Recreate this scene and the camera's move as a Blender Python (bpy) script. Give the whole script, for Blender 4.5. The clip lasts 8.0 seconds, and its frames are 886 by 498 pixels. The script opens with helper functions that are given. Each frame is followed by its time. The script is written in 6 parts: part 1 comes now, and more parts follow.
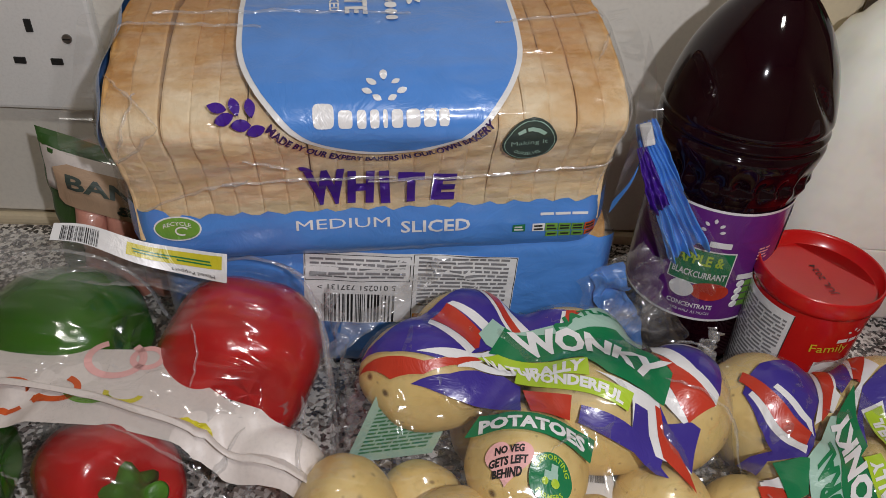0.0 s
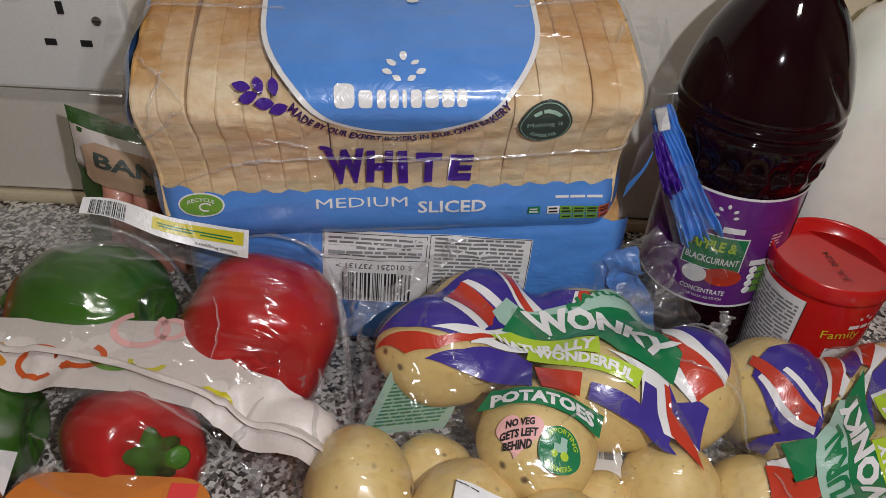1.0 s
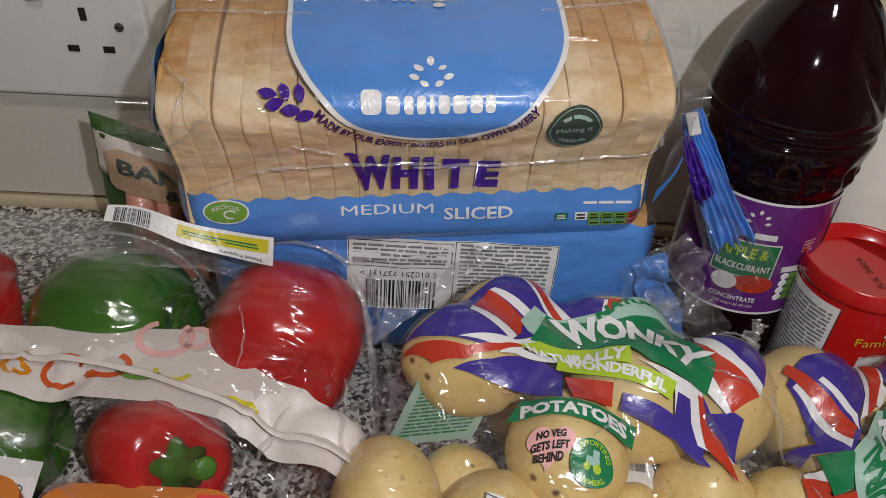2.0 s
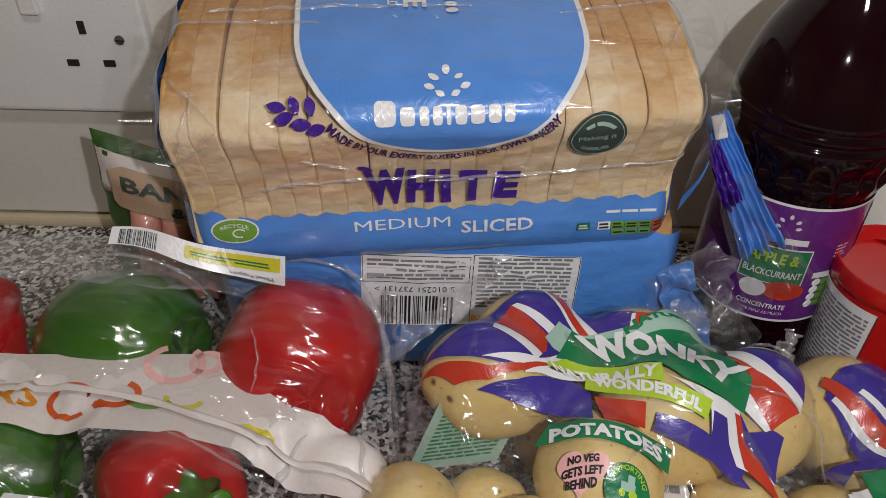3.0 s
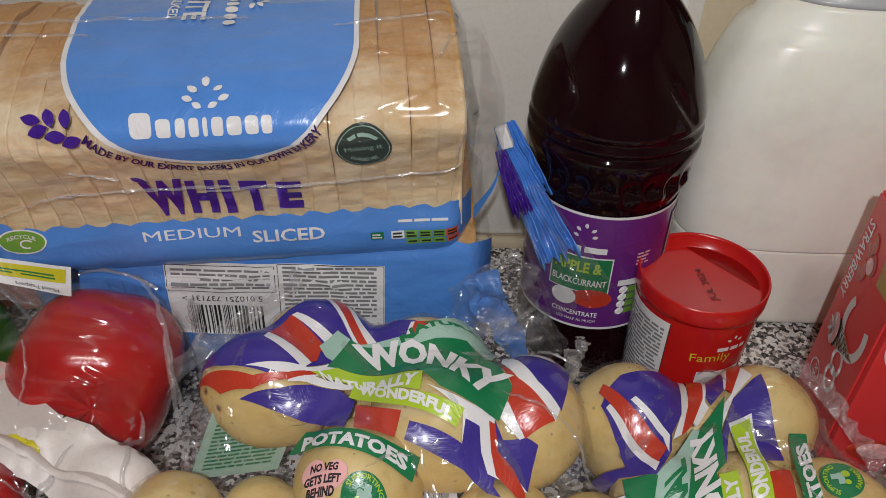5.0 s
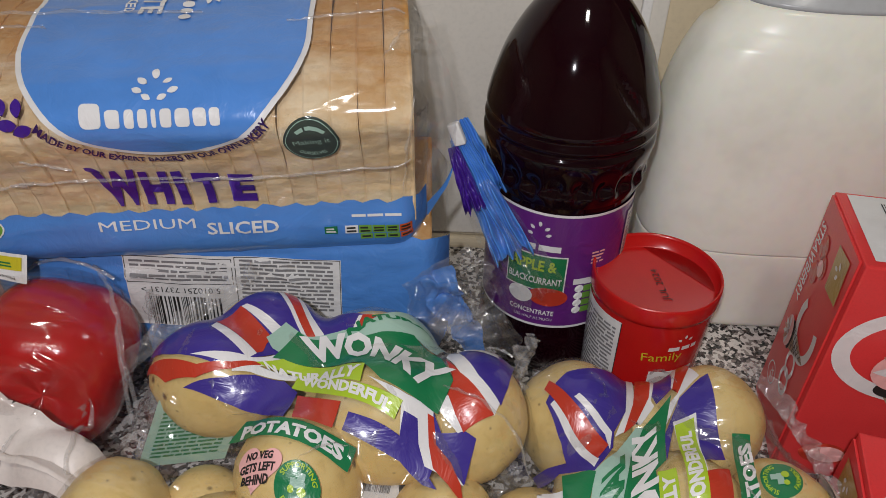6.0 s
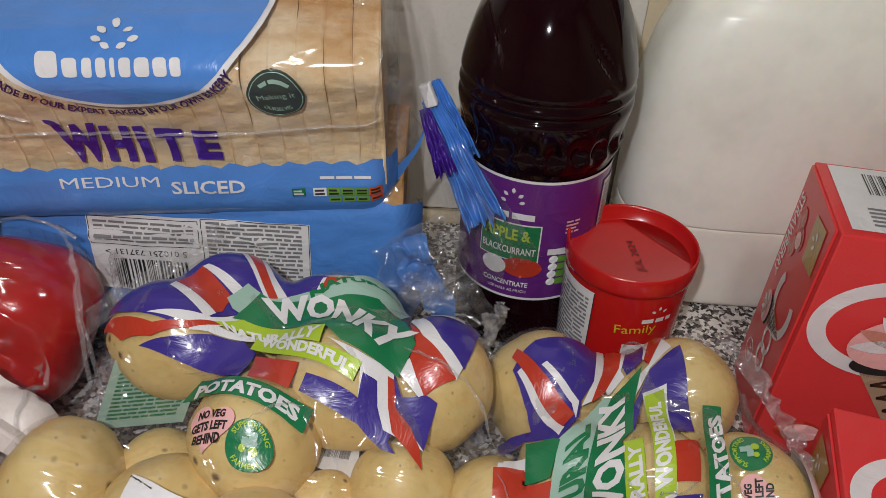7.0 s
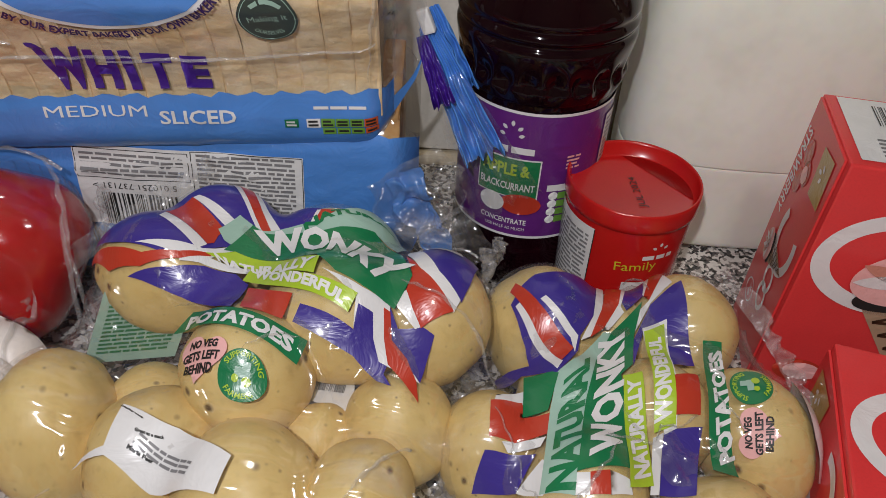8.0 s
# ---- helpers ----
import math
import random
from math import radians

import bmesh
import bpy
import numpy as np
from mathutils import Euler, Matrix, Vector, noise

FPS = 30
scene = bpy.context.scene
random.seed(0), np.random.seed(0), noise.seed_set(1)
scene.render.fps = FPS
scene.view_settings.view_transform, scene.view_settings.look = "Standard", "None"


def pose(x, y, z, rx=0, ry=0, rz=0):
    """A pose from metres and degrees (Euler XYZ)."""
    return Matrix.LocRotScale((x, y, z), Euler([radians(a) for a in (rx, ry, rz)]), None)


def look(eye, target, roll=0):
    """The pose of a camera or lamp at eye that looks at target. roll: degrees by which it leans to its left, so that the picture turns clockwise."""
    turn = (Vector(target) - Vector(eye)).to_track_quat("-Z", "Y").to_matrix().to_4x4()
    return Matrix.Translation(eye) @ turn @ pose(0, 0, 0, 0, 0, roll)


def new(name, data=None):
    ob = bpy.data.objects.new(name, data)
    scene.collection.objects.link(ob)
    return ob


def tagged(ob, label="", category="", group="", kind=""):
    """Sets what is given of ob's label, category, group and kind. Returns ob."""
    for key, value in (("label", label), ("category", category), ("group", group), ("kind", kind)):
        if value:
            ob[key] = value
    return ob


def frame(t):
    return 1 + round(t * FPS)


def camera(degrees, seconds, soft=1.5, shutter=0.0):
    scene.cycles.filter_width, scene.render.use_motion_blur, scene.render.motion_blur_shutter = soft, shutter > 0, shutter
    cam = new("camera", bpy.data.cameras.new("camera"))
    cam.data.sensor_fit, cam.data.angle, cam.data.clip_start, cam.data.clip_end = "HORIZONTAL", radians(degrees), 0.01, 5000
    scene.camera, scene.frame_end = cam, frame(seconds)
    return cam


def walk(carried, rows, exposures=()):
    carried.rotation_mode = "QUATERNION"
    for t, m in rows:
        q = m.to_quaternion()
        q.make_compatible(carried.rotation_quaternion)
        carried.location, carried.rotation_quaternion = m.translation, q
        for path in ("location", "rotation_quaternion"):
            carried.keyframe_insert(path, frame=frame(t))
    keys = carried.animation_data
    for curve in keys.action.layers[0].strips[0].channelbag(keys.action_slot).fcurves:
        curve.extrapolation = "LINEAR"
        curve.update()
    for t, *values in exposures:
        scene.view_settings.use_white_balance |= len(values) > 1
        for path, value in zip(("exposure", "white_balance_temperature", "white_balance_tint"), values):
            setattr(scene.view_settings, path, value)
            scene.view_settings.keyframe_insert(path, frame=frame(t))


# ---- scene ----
cam = camera(61.6, 8.0, soft=0.8)
PATH = [
    (0, (0.013, 0.031, 0.34), (0.094, 1.611, -0.884), 3.7),
    (0.5, (0.013, 0.022, 0.337), (0.071, 1.602, -0.887), 4.0),
    (1, (0.014, 0.02, 0.339), (0.048, 1.591, -0.899), 3.6),
    (1.5, (0.012, 0.02, 0.339), (0.025, 1.593, -0.896), 3.3),
    (3, (0.0, 0.042, 0.334), (-0.013, 1.615, -0.903), 1.1),
    (3.5, (0.044, 0.041, 0.339), (0.047, 1.615, -0.895), 0.2),
    (4, (0.079, 0.038, 0.337), (0.095, 1.612, -0.897), 0.5),
    (5.5, (0.115, 0.044, 0.339), (0.089, 1.632, -0.877), 1.2),
    (6, (0.133, 0.038, 0.337), (0.096, 1.628, -0.876), 1.3),
    (6.5, (0.144, 0.035, 0.331), (0.106, 1.625, -0.881), 1.7),
    (7, (0.149, 0.036, 0.319), (0.111, 1.622, -0.899), 2.4),
    (7.5, (0.149, 0.033, 0.313), (0.119, 1.609, -0.918), 2.8),
    (8, (0.148, 0.035, 0.304), (0.133, 1.553, -0.998), 3.2),
]
walk(cam, [(t, look(eye, target, roll)) for t, eye, target, roll in PATH])

# ---- world and light ----
world = bpy.data.worlds.new("world")
scene.world = world
world.use_nodes = True
world.node_tree.nodes["Background"].inputs[0].default_value = (1.0, 0.95, 0.88, 1)
world.node_tree.nodes["Background"].inputs[1].default_value = 0.03


def lamp(name, kind, where, power, colour, size):
    data = bpy.data.lights.new(name, kind)
    data.energy, data.color = power, colour
    if kind == "AREA":
        data.size = size
    else:
        data.shadow_soft_size = size
    ob = new(name, data)
    ob.matrix_world = where
    return ob


# the torch of the phone that films, and an added, unseen overhead fill lamp
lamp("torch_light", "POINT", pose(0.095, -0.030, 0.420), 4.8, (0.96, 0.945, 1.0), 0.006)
lamp("ceiling_lamp_light", "AREA", pose(0.25, -0.35, 1.45), 4.5, (1.0, 0.95, 0.88), 0.13)
scene.view_settings.exposure = 0.0


# ---- materials ----
def nodes_of(m):
    m.use_nodes = True
    t = m.node_tree
    return t, t.nodes, t.links, t.nodes["Principled BSDF"]


def mix_colour(t, fac, a, b):
    n = t.nodes.new("ShaderNodeMix")
    n.data_type = "RGBA"
    for socket, value in ((n.inputs[0], fac), (n.inputs[6], a), (n.inputs[7], b)):
        if isinstance(value, (tuple, list)):
            socket.default_value = (*value[:3], 1)
        elif isinstance(value, (int, float)):
            socket.default_value = value
        else:
            t.links.new(value, socket)
    return n.outputs[2]


def noise_out(t, scale, detail=4.0, rough=0.55, coords="Object", warp=0.0):
    c = t.nodes.new("ShaderNodeTexCoord")
    n = t.nodes.new("ShaderNodeTexNoise")
    n.inputs["Scale"].default_value, n.inputs["Detail"].default_value = scale, detail
    n.inputs["Roughness"].default_value, n.inputs["Distortion"].default_value = rough, warp
    t.links.new(c.outputs[coords], n.inputs["Vector"])
    return n.outputs["Fac"]


def ramp(t, value, *stops, constant=False):
    r = t.nodes.new("ShaderNodeValToRGB")
    r.color_ramp.interpolation = "CONSTANT" if constant else "LINEAR"
    while len(r.color_ramp.elements) < len(stops):
        r.color_ramp.elements.new(0.5)
    for e, (p, c) in zip(r.color_ramp.elements, stops):
        e.position = p
        e.color = (*c, 1) if isinstance(c, tuple) else (c, c, c, 1)
    t.links.new(value, r.inputs[0])
    return r.outputs[0]


def bumped(t, b, height, strength, distance):
    n = t.nodes.new("ShaderNodeBump")
    n.inputs["Strength"].default_value, n.inputs["Distance"].default_value = strength, distance
    t.links.new(height, n.inputs["Height"])
    t.links.new(n.outputs[0], b.inputs["Normal"])


def surface(name, a, b=None, rough=0.5, scale=60.0, fine=700.0, bump=0.15, deep=0.0006, coat=0.0, metal=0.0, sss=0.0, warp=0.0):
    """A painted, printed or natural surface: two tones at a large scale, grain and relief at a small one."""
    m = bpy.data.materials.new(name)
    t, n, l, p = nodes_of(m)
    b = b or tuple(c * 0.86 for c in a)
    big = ramp(t, noise_out(t, scale, warp=warp), (0.35, 0.0), (0.68, 1.0))
    grain = noise_out(t, fine, 2.0)
    col = mix_colour(t, big, a, b)
    col = mix_colour(t, ramp(t, grain, (0.45, 0.0), (0.8, 0.35)), col, tuple(c * 0.75 for c in a))
    l.new(col, p.inputs["Base Color"])
    p.inputs["Roughness"].default_value, p.inputs["Metallic"].default_value = rough, metal
    p.inputs["Coat Weight"].default_value, p.inputs["Coat Roughness"].default_value = coat, 0.12
    if sss:
        p.inputs["Subsurface Weight"].default_value = sss
        p.inputs["Subsurface Radius"].default_value = (0.006, 0.004, 0.002)
    add = t.nodes.new("ShaderNodeMath")
    add.operation = "ADD"
    l.new(noise_out(t, scale * 1.7, 5.0, warp=0.4), add.inputs[0])
    l.new(grain, add.inputs[1])
    bumped(t, p, add.outputs[0], bump, deep)
    return m


def printed(name, colour, rough=0.3):
    """Ink on thin plastic film: even colour, glossy, with the film's creases."""
    m = bpy.data.materials.new(name)
    t, n, l, p = nodes_of(m)
    big = ramp(t, noise_out(t, 45.0, 3.0), (0.3, 0.0), (0.7, 1.0))
    l.new(mix_colour(t, big, colour, tuple(c * 0.88 for c in colour)), p.inputs["Base Color"])
    p.inputs["Roughness"].default_value = rough
    p.inputs["Coat Weight"].default_value, p.inputs["Coat Roughness"].default_value = 0.5, 0.1
    bumped(t, p, noise_out(t, 42.0, 4.0, 0.6, warp=1.4), 0.35, 0.003)
    return m


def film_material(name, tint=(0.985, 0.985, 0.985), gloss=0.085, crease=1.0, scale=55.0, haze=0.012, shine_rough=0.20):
    """Clear plastic film: see-through, glossy on its creases, with whitish glint streaks painted in."""
    m = bpy.data.materials.new(name)
    t, n, l, p = nodes_of(m)
    n.remove(p)
    out = n["Material Output"]
    clear, shine, veil = n.new("ShaderNodeBsdfTransparent"), n.new("ShaderNodeBsdfGlossy"), n.new("ShaderNodeBsdfDiffuse")
    clear.inputs[0].default_value = (*tint, 1)
    shine.inputs["Roughness"].default_value = shine_rough
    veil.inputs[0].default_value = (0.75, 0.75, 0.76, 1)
    bump = n.new("ShaderNodeBump")
    bump.inputs["Strength"].default_value, bump.inputs["Distance"].default_value = crease, 0.006
    ridges = noise_out(t, scale, 3.0, 0.5, warp=1.2)
    ridges.node.noise_type = "RIDGED_MULTIFRACTAL"
    spread = n.new("ShaderNodeMapping")
    spread.inputs["Rotation"].default_value, spread.inputs["Scale"].default_value = (0.2, 0.3, 0.9), (0.5, 2.0, 1.2)
    l.new(n["Texture Coordinate"].outputs["Object"], spread.inputs[0])
    l.new(spread.outputs[0], ridges.node.inputs["Vector"])
    l.new(ridges, bump.inputs["Height"])
    l.new(bump.outputs[0], shine.inputs["Normal"])
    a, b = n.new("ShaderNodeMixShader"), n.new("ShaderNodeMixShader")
    # stretched noise whitens the diffuse share, standing in for specular streaks
    painted_glints = None
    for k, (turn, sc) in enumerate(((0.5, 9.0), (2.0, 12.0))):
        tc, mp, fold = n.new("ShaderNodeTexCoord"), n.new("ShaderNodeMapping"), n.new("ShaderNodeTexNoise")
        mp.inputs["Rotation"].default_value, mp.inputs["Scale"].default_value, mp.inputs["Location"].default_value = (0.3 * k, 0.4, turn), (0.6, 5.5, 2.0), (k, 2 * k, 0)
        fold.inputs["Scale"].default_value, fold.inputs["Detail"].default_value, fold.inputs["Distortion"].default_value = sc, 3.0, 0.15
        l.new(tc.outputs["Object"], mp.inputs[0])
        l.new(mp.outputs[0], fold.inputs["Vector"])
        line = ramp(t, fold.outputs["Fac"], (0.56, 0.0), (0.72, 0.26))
        if painted_glints is None:
            painted_glints = line
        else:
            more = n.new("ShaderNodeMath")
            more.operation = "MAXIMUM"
            l.new(painted_glints, more.inputs[0])
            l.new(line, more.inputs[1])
            painted_glints = more.outputs[0]
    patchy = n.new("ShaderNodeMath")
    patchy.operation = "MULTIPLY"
    l.new(painted_glints, patchy.inputs[0])
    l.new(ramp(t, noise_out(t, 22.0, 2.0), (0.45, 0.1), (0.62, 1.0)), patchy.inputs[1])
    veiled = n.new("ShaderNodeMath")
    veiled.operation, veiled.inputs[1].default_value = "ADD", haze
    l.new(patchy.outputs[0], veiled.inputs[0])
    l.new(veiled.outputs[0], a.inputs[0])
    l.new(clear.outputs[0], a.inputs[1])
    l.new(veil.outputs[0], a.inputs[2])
    b.inputs[0].default_value = gloss
    l.new(a.outputs[0], b.inputs[1])
    l.new(shine.outputs[0], b.inputs[2])
    l.new(b.outputs[0], out.inputs["Surface"])
    return m


def granite_material():
    m = bpy.data.materials.new("speckled_granite")
    t, n, l, p = nodes_of(m)
    c, shake, ragged = n.new("ShaderNodeTexCoord"), n.new("ShaderNodeTexNoise"), n.new("ShaderNodeVectorMath")
    shake.inputs["Scale"].default_value, shake.inputs["Detail"].default_value = 420.0, 3.0
    ragged.operation, ragged.inputs[1].default_value = "MULTIPLY_ADD", (0.0030, 0.0030, 0.0030)
    l.new(c.outputs["Object"], shake.inputs["Vector"])
    l.new(shake.outputs["Color"], ragged.inputs[0])
    l.new(c.outputs["Object"], ragged.inputs[2])
    cells = []
    for scale in (430.0, 900.0):
        v = n.new("ShaderNodeTexVoronoi")
        v.inputs["Scale"].default_value = scale
        v.inputs["Randomness"].default_value = 1.0
        l.new(ragged.outputs[0], v.inputs["Vector"])
        s = n.new("ShaderNodeSeparateColor")
        l.new(v.outputs["Color"], s.inputs[0])
        cells.append(s.outputs[0])
    coarse = ramp(t, cells[0], (0.0, 0.008), (0.27, (0.07, 0.06, 0.055)), (0.38, (0.36, 0.33, 0.30)), (0.52, (0.80, 0.77, 0.72)), (0.90, (0.24, 0.21, 0.19)), constant=True)
    small = ramp(t, cells[1], (0.0, 0.02), (0.25, (0.45, 0.43, 0.41)), (0.7, (0.75, 0.73, 0.70)), constant=True)
    l.new(mix_colour(t, 0.12, coarse, small), p.inputs["Base Color"])
    p.inputs["Roughness"].default_value = 0.22
    bumped(t, p, cells[1], 0.03, 0.0003)
    return m


def bread_material(name, pale, mid, brown):
    """Baked crust: pale sides, darker towards the top edge and the ends of the loaf, with a fine crumb."""
    m = bpy.data.materials.new(name)
    t, n, l, p = nodes_of(m)
    rand, tc, place, split, where = n.new("ShaderNodeObjectInfo"), n.new("ShaderNodeTexCoord"), n.new("ShaderNodeVectorMath"), n.new("ShaderNodeSeparateXYZ"), n.new("ShaderNodeSeparateXYZ")
    l.new(tc.outputs["Object"], place.inputs[0])
    l.new(rand.outputs["Location"], place.inputs[1])
    l.new(tc.outputs["Object"], split.inputs[0])
    l.new(rand.outputs["Location"], where.inputs[0])

    def spots(scale, detail, rough=0.55):
        k = n.new("ShaderNodeTexNoise")
        k.inputs["Scale"].default_value, k.inputs["Detail"].default_value, k.inputs["Roughness"].default_value = scale, detail, rough
        l.new(place.outputs[0], k.inputs["Vector"])
        return k.outputs["Fac"]

    def maths(kind, a, b):
        k = n.new("ShaderNodeMath")
        k.operation = kind
        for socket, value in zip(k.inputs, (a, b)):
            if isinstance(value, (int, float)):
                socket.default_value = value
            else:
                l.new(value, socket)
        return k.outputs[0]

    big, small, patch = spots(26.0, 5.0, 0.6), spots(260.0, 5.0, 0.65), spots(75.0, 4.0, 0.6)
    col = mix_colour(t, ramp(t, big, (0.40, 0.0), (0.66, 1.0)), pale, mid)
    # bake: height on the slice, shifted by the slice and by broad patches
    height = maths("ADD", split.outputs[2], maths("MULTIPLY", maths("SUBTRACT", big, 0.5), 0.055))
    height = maths("ADD", height, maths("MULTIPLY", maths("SUBTRACT", rand.outputs["Random"], 0.5), 0.007))
    height = maths("ADD", height, maths("MULTIPLY", maths("ABSOLUTE", where.outputs[0], 0.0), 0.13))
    bake = ramp(t, height, (0.080, 0.0), (0.090, 0.42), (0.101, 1.0))
    col = mix_colour(t, bake, col, brown)
    foot = ramp(t, height, (0.006, 0.75), (0.040, 0.0))
    col = mix_colour(t, foot, col, mid)
    col = mix_colour(t, ramp(t, patch, (0.50, 0.0), (0.70, 0.6)), col, tuple(0.5 * (a + b) for a, b in zip(mid, brown)))
    col = mix_colour(t, ramp(t, small, (0.50, 0.0), (0.72, 0.40)), col, mid)
    l.new(col, p.inputs["Base Color"])
    p.inputs["Roughness"].default_value = 0.7
    bumped(t, p, maths("ADD", small, big), 0.6, 0.0016)
    return m


def potato_material():
    m = bpy.data.materials.new("potato_skin")
    t, n, l, p = nodes_of(m)
    c, rand = n.new("ShaderNodeTexCoord"), n.new("ShaderNodeObjectInfo")
    base = mix_colour(t, ramp(t, noise_out(t, 1.3, 5.0), (0.35, 0.0), (0.7, 1.0)), (0.80, 0.61, 0.25), (0.72, 0.51, 0.17))
    base = mix_colour(t, ramp(t, noise_out(t, 5.5, 5.0, 0.7), (0.52, 0.0), (0.80, 0.45)), base, (0.46, 0.29, 0.09))
    v = n.new("ShaderNodeTexVoronoi")
    v.inputs["Scale"].default_value = 3.6
    l.new(c.outputs["Object"], v.inputs["Vector"])
    specks = ramp(t, v.outputs["Distance"], (0.0, 0.9), (0.125, 0.0))
    base = mix_colour(t, specks, base, (0.20, 0.11, 0.04))
    w = n.new("ShaderNodeTexVoronoi")
    w.inputs["Scale"].default_value = 1.25
    l.new(c.outputs["Object"], w.inputs["Vector"])
    base = mix_colour(t, ramp(t, w.outputs["Distance"], (0.045, 0.95), (0.11, 0.0)), base, (0.10, 0.045, 0.015))
    l.new(base, p.inputs["Base Color"])
    p.inputs["Roughness"].default_value = 0.48
    p.inputs["Subsurface Weight"].default_value = 0.1
    p.inputs["Subsurface Radius"].default_value = (0.006, 0.004, 0.002)
    bumped(t, p, noise_out(t, 9.0, 5.0), 0.18, 0.0015)
    return m


GRANITE = granite_material()
PANEL = surface("white_wall_panel", (0.78, 0.75, 0.68), (0.72, 0.69, 0.62), 0.42, 4.0, 350.0, 0.05, 0.0003)
CREAM = surface("cream_wall_paint", (0.70, 0.60, 0.42), (0.64, 0.54, 0.37), 0.7, 6.0, 300.0, 0.1, 0.0005)
DARKWOOD = surface("dark_brown_wood", (0.055, 0.022, 0.012), (0.03, 0.012, 0.008), 0.4, 30.0, 300.0, 0.2, 0.0006)
SOCKET = surface("white_socket_plastic", (0.86, 0.86, 0.84), (0.82, 0.82, 0.80), 0.28, 20.0, 500.0, 0.03, 0.0002)
METAL = surface("dull_metal", (0.35, 0.34, 0.32), (0.2, 0.2, 0.19), 0.4, 200.0, 900.0, 0.1, 0.0003, metal=0.9)
BLACK = surface("dark_hollow", (0.012, 0.012, 0.012), (0.02, 0.02, 0.02), 0.6)
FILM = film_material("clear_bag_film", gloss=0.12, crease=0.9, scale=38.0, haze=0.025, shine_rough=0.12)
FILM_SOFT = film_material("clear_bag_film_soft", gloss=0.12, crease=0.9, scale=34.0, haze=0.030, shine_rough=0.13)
BREAD = bread_material("bread_crust", (0.90, 0.74, 0.50), (0.80, 0.57, 0.29), (0.56, 0.27, 0.065))
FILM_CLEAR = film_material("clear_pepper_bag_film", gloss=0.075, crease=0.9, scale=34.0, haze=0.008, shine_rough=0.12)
# extra haze whitens the folds, painting in the bright streaks of glints
FOLD = film_material("whitened_film_fold", gloss=0.14, crease=1.0, scale=110.0, haze=0.17, shine_rough=0.18)
POTATO = potato_material()
BLUE = printed("light_blue_print", (0.085, 0.27, 0.72))
WHITE = printed("white_print", (0.80, 0.80, 0.80))
PURPLE = printed("violet_print", (0.055, 0.012, 0.26))
NAVY = printed("dark_violet_print", (0.03, 0.008, 0.10))
BADGE = printed("dark_green_badge_print", (0.035, 0.055, 0.045), 0.45)
GREEN = printed("green_print", (0.01, 0.19, 0.07))
MINT = printed("pale_mint_print", (0.36, 0.55, 0.46))
LIME = printed("lime_print", (0.42, 0.60, 0.035))
FLAGBLUE = printed("flag_blue_print", (0.05, 0.032, 0.27))
FLAGRED = printed("flag_red_print", (0.52, 0.045, 0.022))
PINK = printed("pink_print", (0.88, 0.48, 0.46))
INK = printed("black_print", (0.015, 0.015, 0.016), 0.5)
GREYINK = printed("grey_print", (0.22, 0.22, 0.23), 0.5)
LEAFGREEN = printed("leaf_green_print", (0.16, 0.36, 0.05))
YELLOW = printed("yellow_print", (0.62, 0.55, 0.03))
AMBER = printed("amber_print", (0.72, 0.28, 0.02))
REDINK = printed("orange_red_print", (0.62, 0.10, 0.02))
GOLD = printed("gold_print", (0.45, 0.30, 0.06))
LABELPURPLE = printed("purple_bottle_label", (0.13, 0.02, 0.20))
KRAFT = printed("brown_kraft_print", (0.46, 0.31, 0.20), 0.6)
SAUSAGE = printed("raw_sausage_pink", (0.60, 0.27, 0.20), 0.35)
BAGGREEN = printed("dark_green_bag", (0.03, 0.10, 0.015), 0.45)
CARDRED = surface("glossy_red_card", (0.76, 0.050, 0.052), (0.70, 0.042, 0.044), 0.32, 30.0, 900.0, 0.05, 0.0003, coat=0.25)
TUBRED = surface("glossy_red_plastic", (0.55, 0.010, 0.010), (0.48, 0.008, 0.008), 0.25, 30.0, 900.0, 0.03, 0.0003, coat=0.3, sss=0.05)
MILK = surface("milky_plastic", (0.94, 0.945, 0.84), (0.92, 0.925, 0.82), 0.30, 12.0, 60.0, 0.03, 0.0006, sss=0.25)
HAZE = surface("empty_milky_plastic", (0.50, 0.52, 0.53), (0.46, 0.48, 0.49), 0.3, 20.0, 200.0, 0.1, 0.001)
PEPPER_RED = surface("red_pepper_skin", (0.52, 0.006, 0.008), (0.38, 0.003, 0.006), 0.24, 30.0, 400.0, 0.12, 0.0012, coat=0.25)
PEPPER_GREEN = surface("green_pepper_skin", (0.040, 0.16, 0.008), (0.020, 0.095, 0.005), 0.2, 30.0, 400.0, 0.12, 0.0012, coat=0.4)
STEM = surface("pepper_stem", (0.06, 0.18, 0.015), (0.025, 0.09, 0.008), 0.45, 90.0, 500.0, 0.3, 0.001)
ORANGE = surface("orange_card", (0.62, 0.20, 0.03), (0.56, 0.16, 0.02), 0.6, 40.0, 500.0, 0.1, 0.0004)
PAPER = surface("off_white_paper", (0.72, 0.66, 0.62), (0.66, 0.60, 0.56), 0.45, 25.0, 500.0, 0.15, 0.0008)
SQUASH = surface("dark_blackcurrant_drink", (0.006, 0.001, 0.003), (0.012, 0.001, 0.003), 0.06, 10.0, 300.0, 0.02, 0.0003)
SQUASH.node_tree.nodes["Principled BSDF"].inputs["Specular IOR Level"].default_value = 0.35


